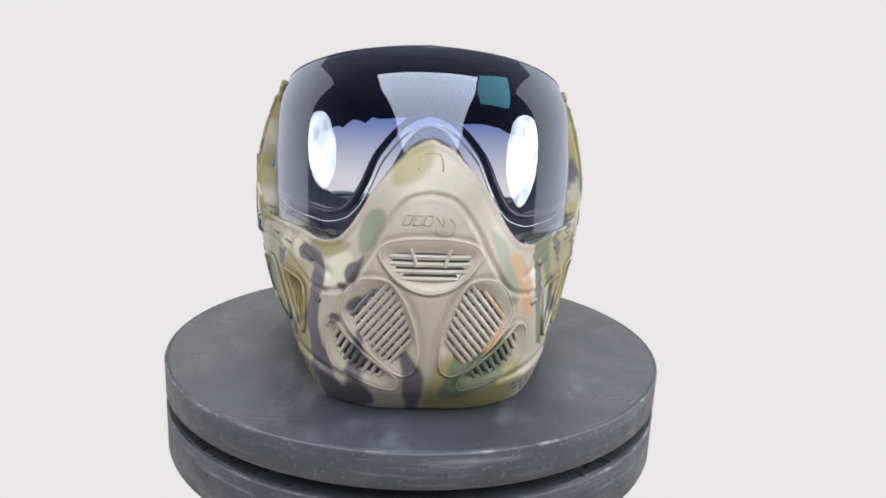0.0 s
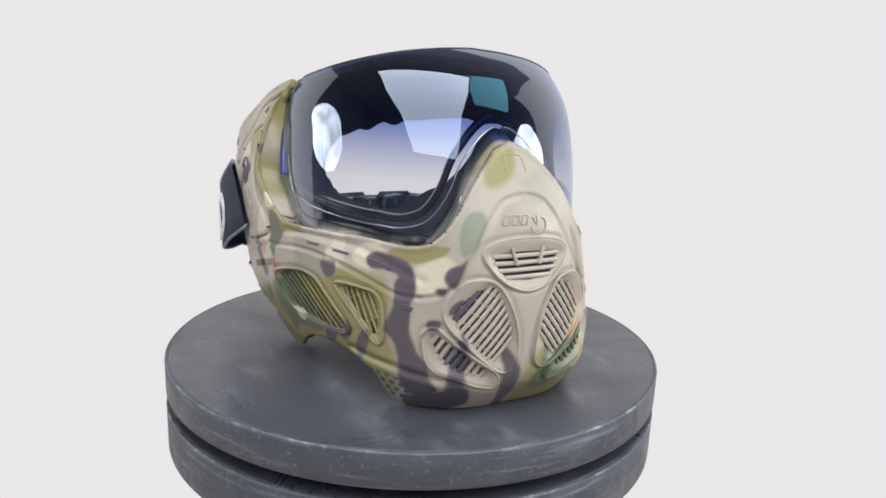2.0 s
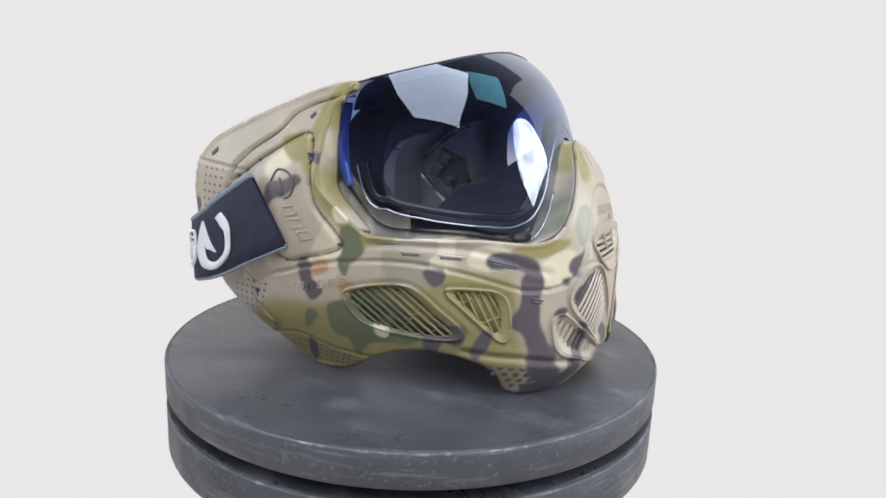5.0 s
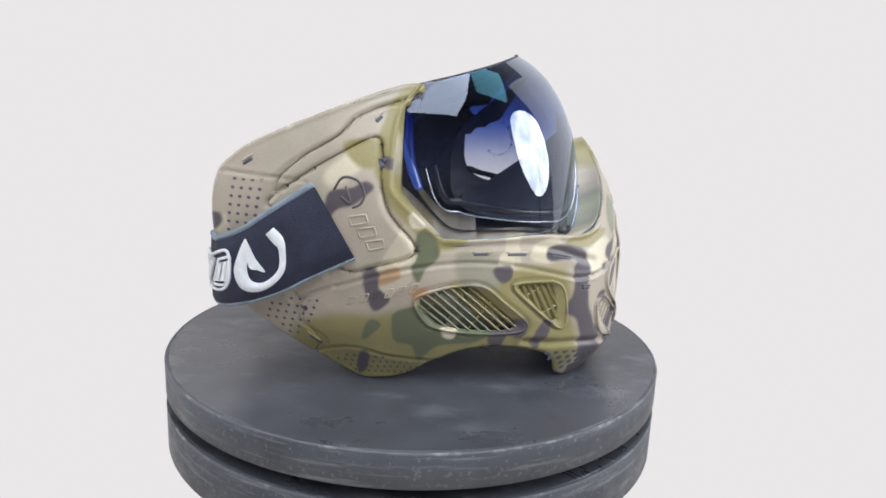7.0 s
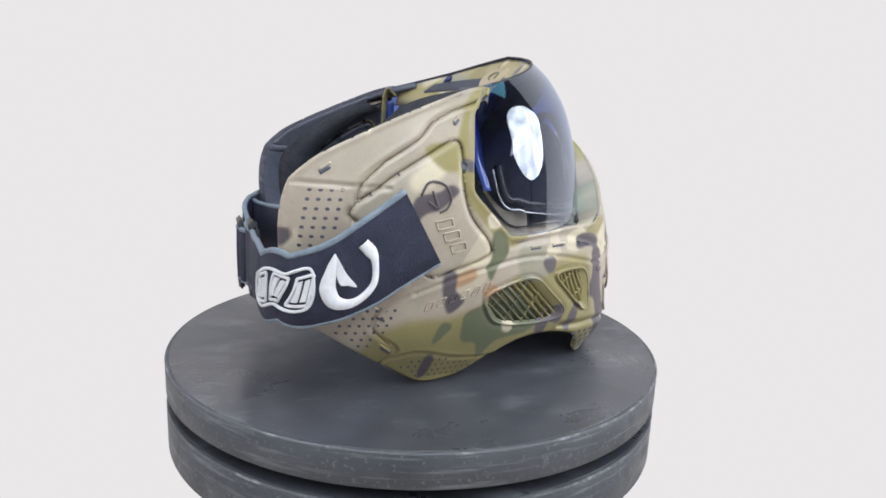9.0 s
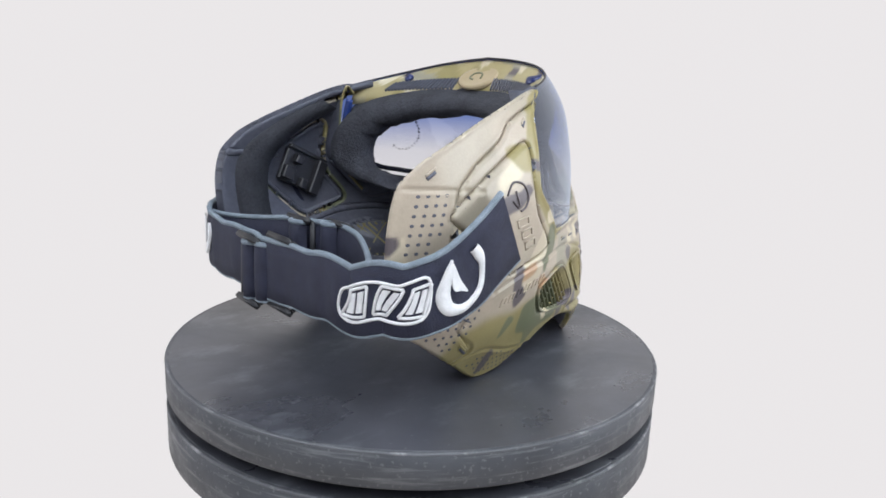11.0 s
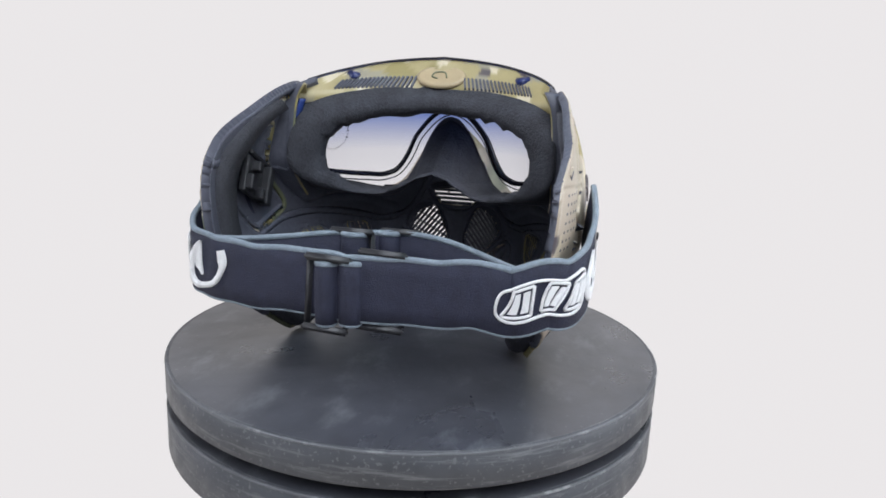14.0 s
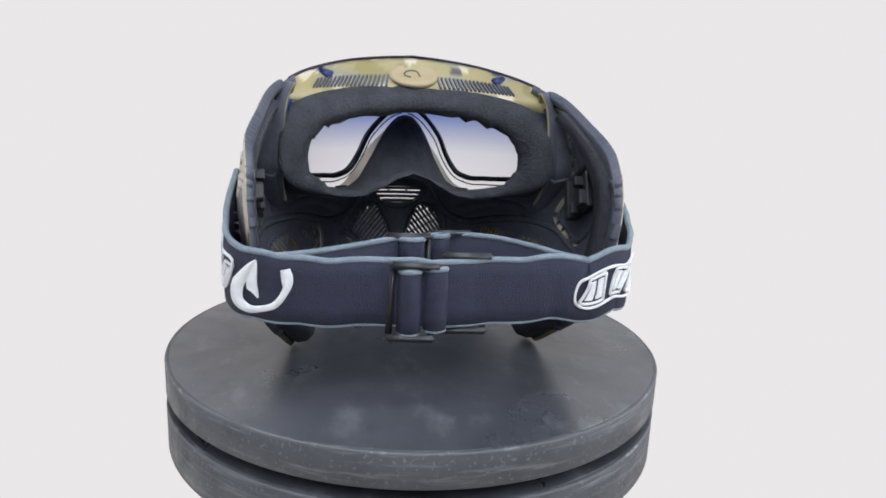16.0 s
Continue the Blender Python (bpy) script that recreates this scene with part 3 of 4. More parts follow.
def fill_slats(name, hole, way, gap, wide, deep, top, parent):
    q = np.array(hole) * (KS, 1)
    d = np.array(way, float)
    d /= np.linalg.norm(d)
    n = np.array((-d[1], d[0]))
    mid = q.mean(0)
    lo, hi = ((q - mid) @ n).min(), ((q - mid) @ n).max()
    count = max(1, int((hi - lo) / gap))
    for i in range(count):
        c = mid + n * (lo + (hi - lo) * (i + 0.5) / count)
        ts = crossings(hole, c, d)
        if len(ts) >= 2 and ts[-1] - ts[0] > 2:
            a, b = (c + d * (ts[0] - 1.2)) / (KS, 1), (c + d * (ts[-1] + 1.2)) / (KS, 1)
            shell_bar(name, a, b, wide, deep, top, parent)


for name, rim, hole, way, gap, thick in VENTS:
    loop = np.array([on_shell(a, z, 0.35) for a, z in rim])
    me = tube_mesh(name, loop, 0.00075, CAMO, 6, True)
    tint(me, np.repeat(paint(loop * 1000, np.array([a for a, _ in rim]), np.array([z for _, z in rim])), 6, 0))
    vent = put(name, me, mask, "raised rim of a slatted vent")
    fill_slats("slat", hole, way, gap, thick, 5.5 if name in ("mouth_vent", "cheek_vent") else 3.0, -0.9, vent)
    if name not in ("mouth_vent", "cheek_vent"):
        q = np.array(hole)
        mid = q.mean(0)
        v = [on_shell(*(mid + (p - mid) * 1.12), -3.0) for p in q] + [on_shell(*mid, -3.0)]
        # the lower vents' black plate is added to block light and darken the gaps
        blind = name != "lower_vent"
        me = mesh_of("backing", v, [(i, (i + 1) % len(q), len(q)) for i in range(len(q))], CAMO if blind else INNER)
        if blind:
            tint(me, paint(np.array(v) * 1000, np.append(mid[0] + (q[:, 0] - mid[0]) * 1.12, mid[0]), np.append(mid[1] + (q[:, 1] - mid[1]) * 1.12, mid[1])))
        lined(put("backing", me, vent, "blind floor of the vent" if blind else "dark plate added behind the vent"), on_shell(*mid), 0.0008)
    if name == "mouth_vent":
        for s in (-1, 1):
            shell_bar("rib", (4.4 * s, 83.5), (3 * s, 75.5), 1.3, 3.0, 0.2, vent)
    else:
        ribs = 5.5 if name == "cheek_vent" else 12
        fill_slats("rib", hole, (-way[1], way[0]) if name != "lower_vent" else way, ribs if name != "lower_vent" else 30, 0.9, 4.5 if name == "cheek_vent" else 2.4, -1.6, vent)


def hole_discs(name, spots, r, parent, label):
    """Small round holes: dark discs just proud of the surface, for their shaded depth."""
    v, f = [], []
    for a, z in spots:
        b = len(v)
        for rr, out in ((r * 1.1, 0.10), (r, 0.16), (r * 0.6, 0.12)):
            for j in range(8):
                c = 2 * math.pi * j / 8
                v.append(on_shell(a + rr * math.cos(c) / KS, z + rr * math.sin(c), out))
        for k in (0, 8):
            f += [(b + k + j, b + k + (j + 1) % 8, b + k + 8 + (j + 1) % 8, b + k + 8 + j) for j in range(8)]
        f.append(tuple(b + 16 + j for j in range(8)))
    return tagged(put(name, mesh_of(name, v, f, INNER), mask, label), kind="stuff")


def scatter(poly, da, dz, lean=0.0):
    q = np.array(poly)
    out = []
    row = 0
    z = q[:, 1].min()
    while z < q[:, 1].max():
        a = q[:, 0].min() - 8 + lean * row
        while a < q[:, 0].max() + 8:
            if signed(np.array([a]), np.array([z]), poly)[0] > 0.4:
                out.append((a, z))
            a += da
        z += dz
        row += 1
    return out


PERF = (([(-133.2, 108.5), (-123.5, 108.5), (-126, 88), (-129, 78), (-133.8, 82)], 2.1, 4.3, 0.35),
        ([(-118, 52), (-110, 53), (-114, 38), (-122, 25), (-130, 39), (-126, 46)], 2.3, 4.0, 1.1),
        ([(-115, 14), (-106, 20), (-95, 17), (-80, 11), (-86, 6), (-104, 3)], 2.5, 3.4, 1.2))
for poly, da, dz, lean in PERF:
    for side in both(poly):
        hole_discs("perforated_patch", scatter(side, da, dz, lean), 0.75, mask, "rows of small round perforations")
for side in both([(-40.5, 19.5), (-32, 20.5), (-22, 17.5), (-19, 12), (-24, 9), (-30, 3), (-34.5, 8)]):
    hole_discs("perforated_patch", scatter(side, 2.6, 3.6, 1.2), 1.25, mask, "rows of round drain holes at the chin")


def slot(p0, p1, r):
    """Elongated slot: a dark rod stands in for its shade, with a rolled lip."""
    a, b = np.array(p0), np.array(p1)
    pts = [on_shell(*(a + (b - a) * t), -0.45) for t in np.linspace(0, 1, 6)]
    k = put("slot", tube_mesh("slot", pts, r * 0.9, INNER, 8), mask, "dark rod standing in for a narrow slot")
    lip = [on_shell(*(a + (b - a) * t + (0, 1.4 * r * 1000)), 0.15) for t in np.linspace(-0.1, 1.1, 6)]
    me = tube_mesh("lip", lip, r * 0.55, CAMO, 6)
    shell_tint(me, np.array([a[0], b[0]]), np.array([a[1], b[1]]))
    put("lip", me, k)


for p0, p1, r in (((-98, 138), (-96.6, 140.6), 0.0012), ((-129.4, 115.4), (-127.6, 118.4), 0.0012), ((-117.4, 28.2), (-115.2, 24), 0.0012),
                  ((-66, 74.2), (-60.5, 73.9), 0.0009), ((-54, 73.3), (-47.5, 72.8), 0.0009), ((-39.5, 71.6), (-33, 69.2), 0.0009), ((-29.4, 53), (-27, 52.4), 0.0010)):
    slot(p0, p1, r)
    slot((-p0[0], p0[1]), (-p1[0], p1[1]), r)


def straight(pts, n=5):
    p = np.array(pts, float)
    return np.array([p[i] + (p[(i + 1) % len(p)] - p[i]) * (0.02 + 0.96 * j / (n - 1)) for i in range(len(p)) for j in range(n)])


def emboss(pts, r=0.0004, out=0.25, closed=False, on=on_shell, mat=None):
    """A raised line of the moulding, part of an emblem; closed ones have straight sides."""
    line = straight(pts) if closed else spline(pts, 4, closed=False)
    v = np.array([on(a, z, out) for a, z in line])
    me = tube_mesh("emblem_line", v, r, mat or CAMO, 5, closed)
    if not mat:
        shell_tint(me, line[:, 0], line[:, 1])
    put("emblem_line", me, mask)


# plain emblems: a hook and blocks
emboss([(1.2, 93), (1.4, 90.6), (3.2, 90), (5, 92), (5.2, 95.5), (4.2, 97)])
emboss([(1.4, 97.5), (2.6, 94), (2.8, 98)])
for k in range(3):
    a = -6.6 + 2.4 * k
    emboss([(a, 94.2), (a + 1.6, 94.2), (a + 2.4, 98.4), (a + 0.8, 98.4)], closed=True)
emboss([(-3.4, 117.6), (-2.8, 124), (0, 125), (2.6, 124), (2.8, 117.2)], 0.0004, -0.1)
for m in (-1, 1):
    emboss([(m * -107, 106), (m * -105, 112), (m * -101, 111), (m * -99, 105), (m * -100, 100), (m * -102, 98)], 0.0006, 1.15)
    emboss([(m * -105, 103), (m * -102.5, 100), (m * -104, 108)], 0.0006, 1.15)
    for k in range(3):
        a, z = -103 + 2.2 * k, 93.5 - 6 * k
        emboss([(m * a, z), (m * (a + 4.4), z + 1.6), (m * (a + 5.0), z - 2.4), (m * (a + 0.8), z - 4.2)], 0.0005, 1.15, True)
    for k in range(6):
        a, z = -105 + 3.7 * k, 50 + 1.55 * k
        emboss([(m * a, z - 2.4), (m * (a + 0.9), z + 2), (m * (a + 2.9), z + 2.8), (m * (a + 2.0), z - 1.4)], 0.0003, 0.2, True)

# ---- lens ----
lens_top = table((0, 20, 40, 60, 75, 92), (176, 174.6, 171.5, 165.6, 160.2, 154))
lens_low = table((0, 4, 8, 12, 15, 18.4, 22.7, 28.4, 35.4, 45, 60, 76, 84, 92), (132, 130, 123.5, 112, 100, 89, 81.5, 78.6, 79, 81, 81, 81, 92, 104))
u = np.linspace(-91, 91, 181)
w = np.linspace(0, 1, 60)
lu, lw = np.meshgrid(u, w, indexing="ij")
lz = lens_low(np.abs(lu)) * (1 - lw) + lens_top(np.abs(lu)) * lw
L = on_lens(lu, lz)
nw = len(w)
ql = np.array([[a * nw + b, (a + 1) * nw + b, (a + 1) * nw + b + 1, a * nw + b + 1] for a in range(len(u) - 1) for b in range(nw - 1)])
lens = put("lens", mesh_of("lens", L.reshape(-1, 3), ql, LENS), mask, "smoke-blue gradient lens, clear at the bottom")


def ribbon(name, rows, mat, parent, label="", colours=None):
    """A strip of surface through rows of equal length."""
    rows = np.array(rows)
    m, n = rows.shape[:2]
    f = [(i * n + j, (i + 1) * n + j, (i + 1) * n + j + 1, i * n + j + 1) for i in range(m - 1) for j in range(n - 1)]
    me = mesh_of(name, rows.reshape(-1, 3), f, mat)
    if colours is not None:
        tint(me, colours)
    return put(name, me, parent, label)


seal = table((0, 4, 8, 12, 14.5, 17, 20, 24.5, 29.6, 39.4, 50, 60, 70, 78, 80), (143, 141.5, 138, 132, 127, 121, 109, 97.6, 93.6, 93.6, 95, 97, 100, 108, 118))
for s in (-1, 1):
    half_u = s * np.linspace(2, 80, 90)
    pts = np.stack([half_u, seal(np.abs(half_u))], 1)
    q = pts * (KS, 1)
    t = np.gradient(q, axis=0)
    t /= np.linalg.norm(t, axis=1)[:, None]
    nrm = np.stack([-t[:, 1], t[:, 0]], 1) * s
    rows = []
    for off, out in ((-1.7, -1.0), (-1.6, -0.3), (1.6, -0.3), (1.7, -1.0), (1.5, -5), (-1.5, -5), (-1.7, -1.0)):
        e = (q + nrm * off) / (KS, 1)
        rows.append(on_lens(e[:, 0], e[:, 1], out))
    ribbon("lens_seal", rows, GASKET, lens, "dark inner seal line")
    # a bright moulded bevel runs below the seal
    rows = []
    for off, out in ((-5.2, -0.4), (-4.9, 0.2), (-4.5, 0.2), (-4.2, -0.4)):
        e = (q + nrm * off) / (KS, 1)
        rows.append(on_lens(e[:, 0], e[:, 1], out))
    ribbon("lens_bevel", rows, BEVEL, lens, "polished bevel below the seal")
    keep_u = s * np.linspace(14, 76, 70)
    put("lens_edge", tube_mesh("lens_edge", on_lens(keep_u, lens_low(np.abs(keep_u)) + 0.9, 0.1), 0.0005, BEVEL, 6), lens, "polished lower edge of the lens")



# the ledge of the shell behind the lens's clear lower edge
edge_u = np.linspace(-91, 91, 240)
au = np.abs(edge_u)
open_low = table((0, 6, 13, 20, 27, 42, 60, 77, 86, 92), (131, 127, 112, 90, 82, 83, 82, 83, 97, 106))
zl, zo, zs = lens_low(au), open_low(au), np.where(au < 80, seal(np.clip(au, 0, 80)), lens_low(au) + 8)
rows = [on_shell(edge_u, zo, -1.0), on_shell(edge_u, zo - 0.4, -2.4), on_lens(edge_u, np.minimum(zl, zo) - 0.6, -0.8), on_lens(edge_u, zl + 1.5, -3.0), on_lens(edge_u, zl + np.where(au > 64, 15.0, 5.0), -5.5)]
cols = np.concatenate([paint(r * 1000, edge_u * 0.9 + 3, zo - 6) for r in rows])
# brown worked into the print darkens it, for the shade behind the lens
ledge_shade = np.repeat(ramp(bumps(np.array(rows).reshape(-1, 3) * 1000, 13, 12.0), -0.25, 0.1), 1)[:, None]
cols = cols * (1 - 0.45 * ledge_shade) + 0.45 * ledge_shade * np.array((*BROWN, 1))
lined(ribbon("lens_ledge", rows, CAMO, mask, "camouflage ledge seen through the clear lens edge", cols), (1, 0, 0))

# latches at the lens's lower corners
for s in (-1, 1):
    bm = bmesh.new()
    bmesh.ops.create_cube(bm, size=1.0, matrix=Matrix.Diagonal((0.0035, 0.012, 0.0045, 1)))
    bmesh.ops.bevel(bm, geom=list(bm.edges), offset=0.0012, segments=2, affect="EDGES")
    latch = part("lens_latch", bm, BLACK, mask, "glossy dark lens latch")
    c = on_lens(27.5 * s, 82.5, -0.5)
    latch.matrix_basis = Matrix.Translation(Vector(c)) @ pose(0, 0, 0, 0, 20, 30 * s)

# printed notice on the protective film inside the lens
for words, spin0, step in (("Please Remove", 118, -11.5), ("Protective Film", 238, 11.5)):
    for i, ch in enumerate(words):
        if ch == " ":
            continue
        fc = bpy.data.curves.new("letter", "FONT")
        fc.body, fc.size, fc.align_x, fc.align_y = ch, 0.0032, "CENTER", "CENTER"
        tmp = new("letter", fc)
        me = bpy.data.meshes.new_from_object(tmp.evaluated_get(bpy.context.evaluated_depsgraph_get()))
        bpy.data.objects.remove(tmp)
        me.materials.append(GASKET)
        ob = put("letter", me, lens)
        ang = radians(spin0 + step * i)
        a = 58 + 12 * math.cos(ang) / 1.5 * -1
        z = 124 + 12 * math.sin(ang)
        c, e1, e2 = on_lens(a, z, -1.2), on_lens(a - 0.5, z, -1.2), on_lens(a, z + 0.5, -1.2)
        ex, ey = Vector(e1 - c).normalized(), Vector(e2 - c).normalized()
        ez = ex.cross(ey).normalized()
        m = Matrix((ex, ez.cross(ex), ez)).transposed().to_4x4()
        ob.matrix_basis = Matrix.Translation(Vector(c)) @ m @ pose(0, 0, 0, 0, 0, math.degrees(ang) + (-90 if step < 0 else 90))

# ---- brow: the frame's top, from the lens's upper edge back to the foam ----
bu = np.linspace(-90, 90, 181)
ba = np.abs(bu)
front = on_lens(bu, lens_top(ba) - 1.0, -1.6)


def foam_ring(scale_y, scale_z, x0, bend, n=96, nick=0.0):
    th = np.linspace(0, 2 * np.pi, n, endpoint=False)
    y = 66 * scale_y * np.sign(np.cos(th)) * np.abs(np.cos(th)) ** 0.7
    scale_z = np.where(np.sin(th) > 0, scale_z, 1 + (scale_z - 1) * 0.12)
    z = 111.5 + 17 * np.exp(-(y / 21) ** 2) * (np.sin(th) < 0) + 27 * scale_z * np.sign(np.sin(th)) * np.abs(np.sin(th)) ** 0.85
    if nick:
        z = z + nick * np.array([noise.noise(Vector((7 * math.cos(a), 7 * math.sin(a), 0.3))) for a in th])
        z = z + nick * 0.8 * np.array([noise.noise(Vector((17 * math.cos(a), 17 * math.sin(a), 4.3))) for a in th])
    x = x0 - bend * (y / 66) ** 2
    return splay(np.stack([x, y, z], 1) / 1000)


back_y = np.sin(np.radians(bu)) * 80
back = splay(np.stack([40 - 33 * (np.abs(back_y) / 80) ** 2, back_y, 154 - 5 * (np.abs(back_y) / 80) ** 2.4], 1) / 1000)
rows = [on_lens(bu, lens_top(ba) - 4.5, -3.0), front]
for k in np.linspace(0.12, 1, 8):
    rows.append(front * (1 - k) + back * k + np.array((0, 0, 0.0004)) * math.sin(math.pi * k))
rows.append(rows[-1] - np.array((0.002, 0, 0.006)))
rows = np.array(rows)


def brow_paint(p):
    p = p.reshape(-1, 3) * 1000
    rgb = np.tile((0.36, 0.30, 0.15), (len(p), 1))
    for colour, size, seed, lo in ((OLIVE, 22, 1.0, 0.12), (CREAM, 14, 9.0, 0.30), (GREY, 16, 17.0, 0.22), (BROWN, 16, 31.0, 0.36)):
        w = ramp(bumps(p, size, seed), lo, lo + 0.05)[:, None]
        rgb = rgb * (1 - w) + w * np.array(colour)
    return np.concatenate([rgb, np.ones((len(p), 1))], 1)


brow = ribbon("brow_frame", rows, CAMO, mask, "camouflage brow frame with vent slots", brow_paint(rows))
lined(brow, (-0.3, 0, 1), rim=0)
# dark trim along the lens's upper edge
put("lens_trim", tube_mesh("lens_trim", on_lens(bu * 0.9, lens_top(ba * 0.9), -0.3), 0.0006, BLACK, 6), mask, "thin black trim on the lens's upper edge")


def brow_at(a, k):
    i = (a + 90) / 180 * (len(bu) - 1)
    j = int(min(max(i, 0), len(bu) - 2))
    t = i - j
    f, b = front[j] * (1 - t) + front[j + 1] * t, back[j] * (1 - t) + back[j + 1] * t
    return f * (1 - k) + b * k + np.array((0, 0, 0.0004)) * math.sin(math.pi * k)


for s in (-1, 1):
    A = [on_shell(s * a, z, -0.6) for a, z in ((79, 86), (86, 97), (91.6, 107), (92.2, 120), (92, 132), (91.4, 141), (88.4, 149.2), (86.5, 152.4), (86, 155.2), (90, 155.4), (97, 152), (101, 149.9), (106, 146.4))]
    B = [on_lens(s * a, z, -0.8) for a, z in ((77, 84), (83, 93), (89.5, 104), (90, 116), (90, 128), (90, 138), (90, 147))]
    B += [brow_at(s * 89.5, k) for k in (0.0, 0.15, 0.35, 0.6, 0.8, 1.0)]
    A, B = spline(A, 4, False), spline(B, 4, False)
    rows = [A * (1 - k) + B * k for k in np.linspace(0, 1, 7)]
    rows.append(B - np.array((0.004, 0.006 * s, 0)))
    rows = np.array(rows)
    cols = np.concatenate([paint(r * 1000, np.full(len(r), 90.0 * s), r[:, 2] * 1000) for r in rows])
    temple = ribbon("temple_frame", rows, CAMO, mask, "camouflage temple frame beside the lens", cols)
    lined(temple, (0.3, s, 0.4), rim=0)


def lens_tab(s):
    """The blue side edge of the lens, seen from behind between ear and foam."""
    rows = []
    for k in (0.0, 1.0):
        c = spline([(3 - 4 * k, 77 + 2 * k, 146), (4 - 5 * k, 81.5 + 2 * k, 133), (6 - 5 * k, 84 + 2 * k, 119), (10 - 4 * k, 85.5 + 2 * k, 106)], 5, False)
        rows.append(np.array([(x, y * s, z) for x, y, z in c]) / 1000)
    ob = ribbon("lens_tab", rows, TAB, lens, "glossy blue side tab of the lens")
    so = ob.modifiers.new("thickness", "SOLIDIFY")
    so.thickness, so.offset = 0.0014, 0.0


for s in (-1, 1):
    lens_tab(s)


def dark_slot_on_brow(a):
    # a raised dark box takes the place of the slot's shaded opening
    wide = 0.5
    v = [brow_at(a - wide, 0.62), brow_at(a + wide, 0.62), brow_at(a + wide, 0.93), brow_at(a - wide, 0.93)]
    up = np.array((-0.0005, 0, 0.0014))
    v = [x + up for x in v] + [x - up * 3 for x in v]
    f = [(0, 1, 2, 3), (4, 7, 6, 5), (0, 4, 5, 1), (1, 5, 6, 2), (2, 6, 7, 3), (3, 7, 4, 0)]
    put("vent_slot", mesh_of("vent_slot", v, f, INNER, False), brow)


for k in range(-24, 25):
    if abs(k) > 5:
        dark_slot_on_brow(k * 2.15)
lathe_n = 40
bm = bmesh.new()
rings = [[bm.verts.new((r * math.cos(2 * math.pi * i / lathe_n) * 0.62, r * math.sin(2 * math.pi * i / lathe_n), z)) for i in range(lathe_n)]
         for r, z in ((0.0165, -0.0012), (0.0165, 0.0004), (0.0155, 0.0011), (0.0135, 0.0012), (0.012, 0.0009))]
for a, b in zip(rings[:-1], rings[1:]):
    for i in range(lathe_n):
        bm.faces.new((a[i], a[(i + 1) % lathe_n], b[(i + 1) % lathe_n], b[i]))
bm.faces.new(rings[-1])
badge = part("badge", bm, CAMO, brow, "oval camouflage badge with a raised hook")
tint(badge.data, np.tile((0.42, 0.33, 0.2, 1), (len(badge.data.vertices), 1)))
bc = brow_at(0, 0.60)
badge.matrix_basis = Matrix.Translation(Vector(bc) + Vector((0, 0, 0.0006))) @ pose(0, 0, 0, 0, -42, 0)
me = tube_mesh("emblem_line", spline([(-0.002, -0.004, 0.0011), (0.003, -0.002, 0.0011), (0.003, 0.004, 0.0011), (-0.001, 0.006, 0.0011), (-0.003, 0.002, 0.0011)], 5, False), 0.0006, CAMO, 5)
tint(me, np.tile((*GREEN, 1), (len(me.vertices), 1)))
put("emblem_line", me, badge)
for s in (-1, 1):
    bm = bmesh.new()
    bmesh.ops.create_cube(bm, size=1.0, matrix=Matrix.Diagonal((0.006, 0.010, 0.003, 1)))
    bmesh.ops.bevel(bm, geom=list(bm.edges), offset=0.0008, segments=2, affect="EDGES")
    clip = part("brow_clip", bm, BLUE, brow, "small dark blue lens clip")
    clip.matrix_basis = Matrix.Translation(Vector(brow_at(50 * s, 0.36))) @ pose(0, 0, 0, 12 * s, -35, -35 * s)

# ---- foam ----
th = np.linspace(0, 2 * np.pi, 96, endpoint=False)
fa = 74 * np.sign(np.cos(th)) * np.abs(np.cos(th)) ** 0.8
fzt, fzb = lens_top(np.abs(fa)) - 8, lens_low(np.abs(fa)) + 4.5
sn = np.sin(th)
fz = np.where(sn > 0, 116 + (fzt - 116) * np.abs(sn) ** 0.6, 116 + (fzb - 116) * np.abs(sn) ** 0.6)
front_ring = on_lens(fa, fz, -3.5)
oa = 88 * np.sign(np.cos(th)) * np.abs(np.cos(th)) ** 0.5
RINGS = [front_ring, foam_ring(0.99, 1.0, 47, 33, nick=2.6), foam_ring(0.985, 0.98, 38, 30, nick=3.2), foam_ring(1.0, 1.06, 30, 27, nick=2.6), foam_ring(1.07, 1.22, 28, 27),
         foam_ring(1.16, 1.42, 32, 29), foam_ring(1.22, 1.53, 38, 33), on_lens(oa, np.where(sn > 0, 120 + (lens_top(np.abs(oa)) - 124) * np.abs(sn) ** 0.45, 120 + (lens_low(np.abs(oa)) - 117) * np.abs(sn) ** 0.45), -2.2)]
RINGS = np.array(RINGS)
m, n = RINGS.shape[:2]
f = [(i * n + j, i * n + (j + 1) % n, (i + 1) * n + (j + 1) % n, (i + 1) * n + j) for i in range(m - 1) for j in range(n)]
put("foam", mesh_of("foam", RINGS.reshape(-1, 3), f, FOAM), mask, "thick black face foam with a ragged inner edge")

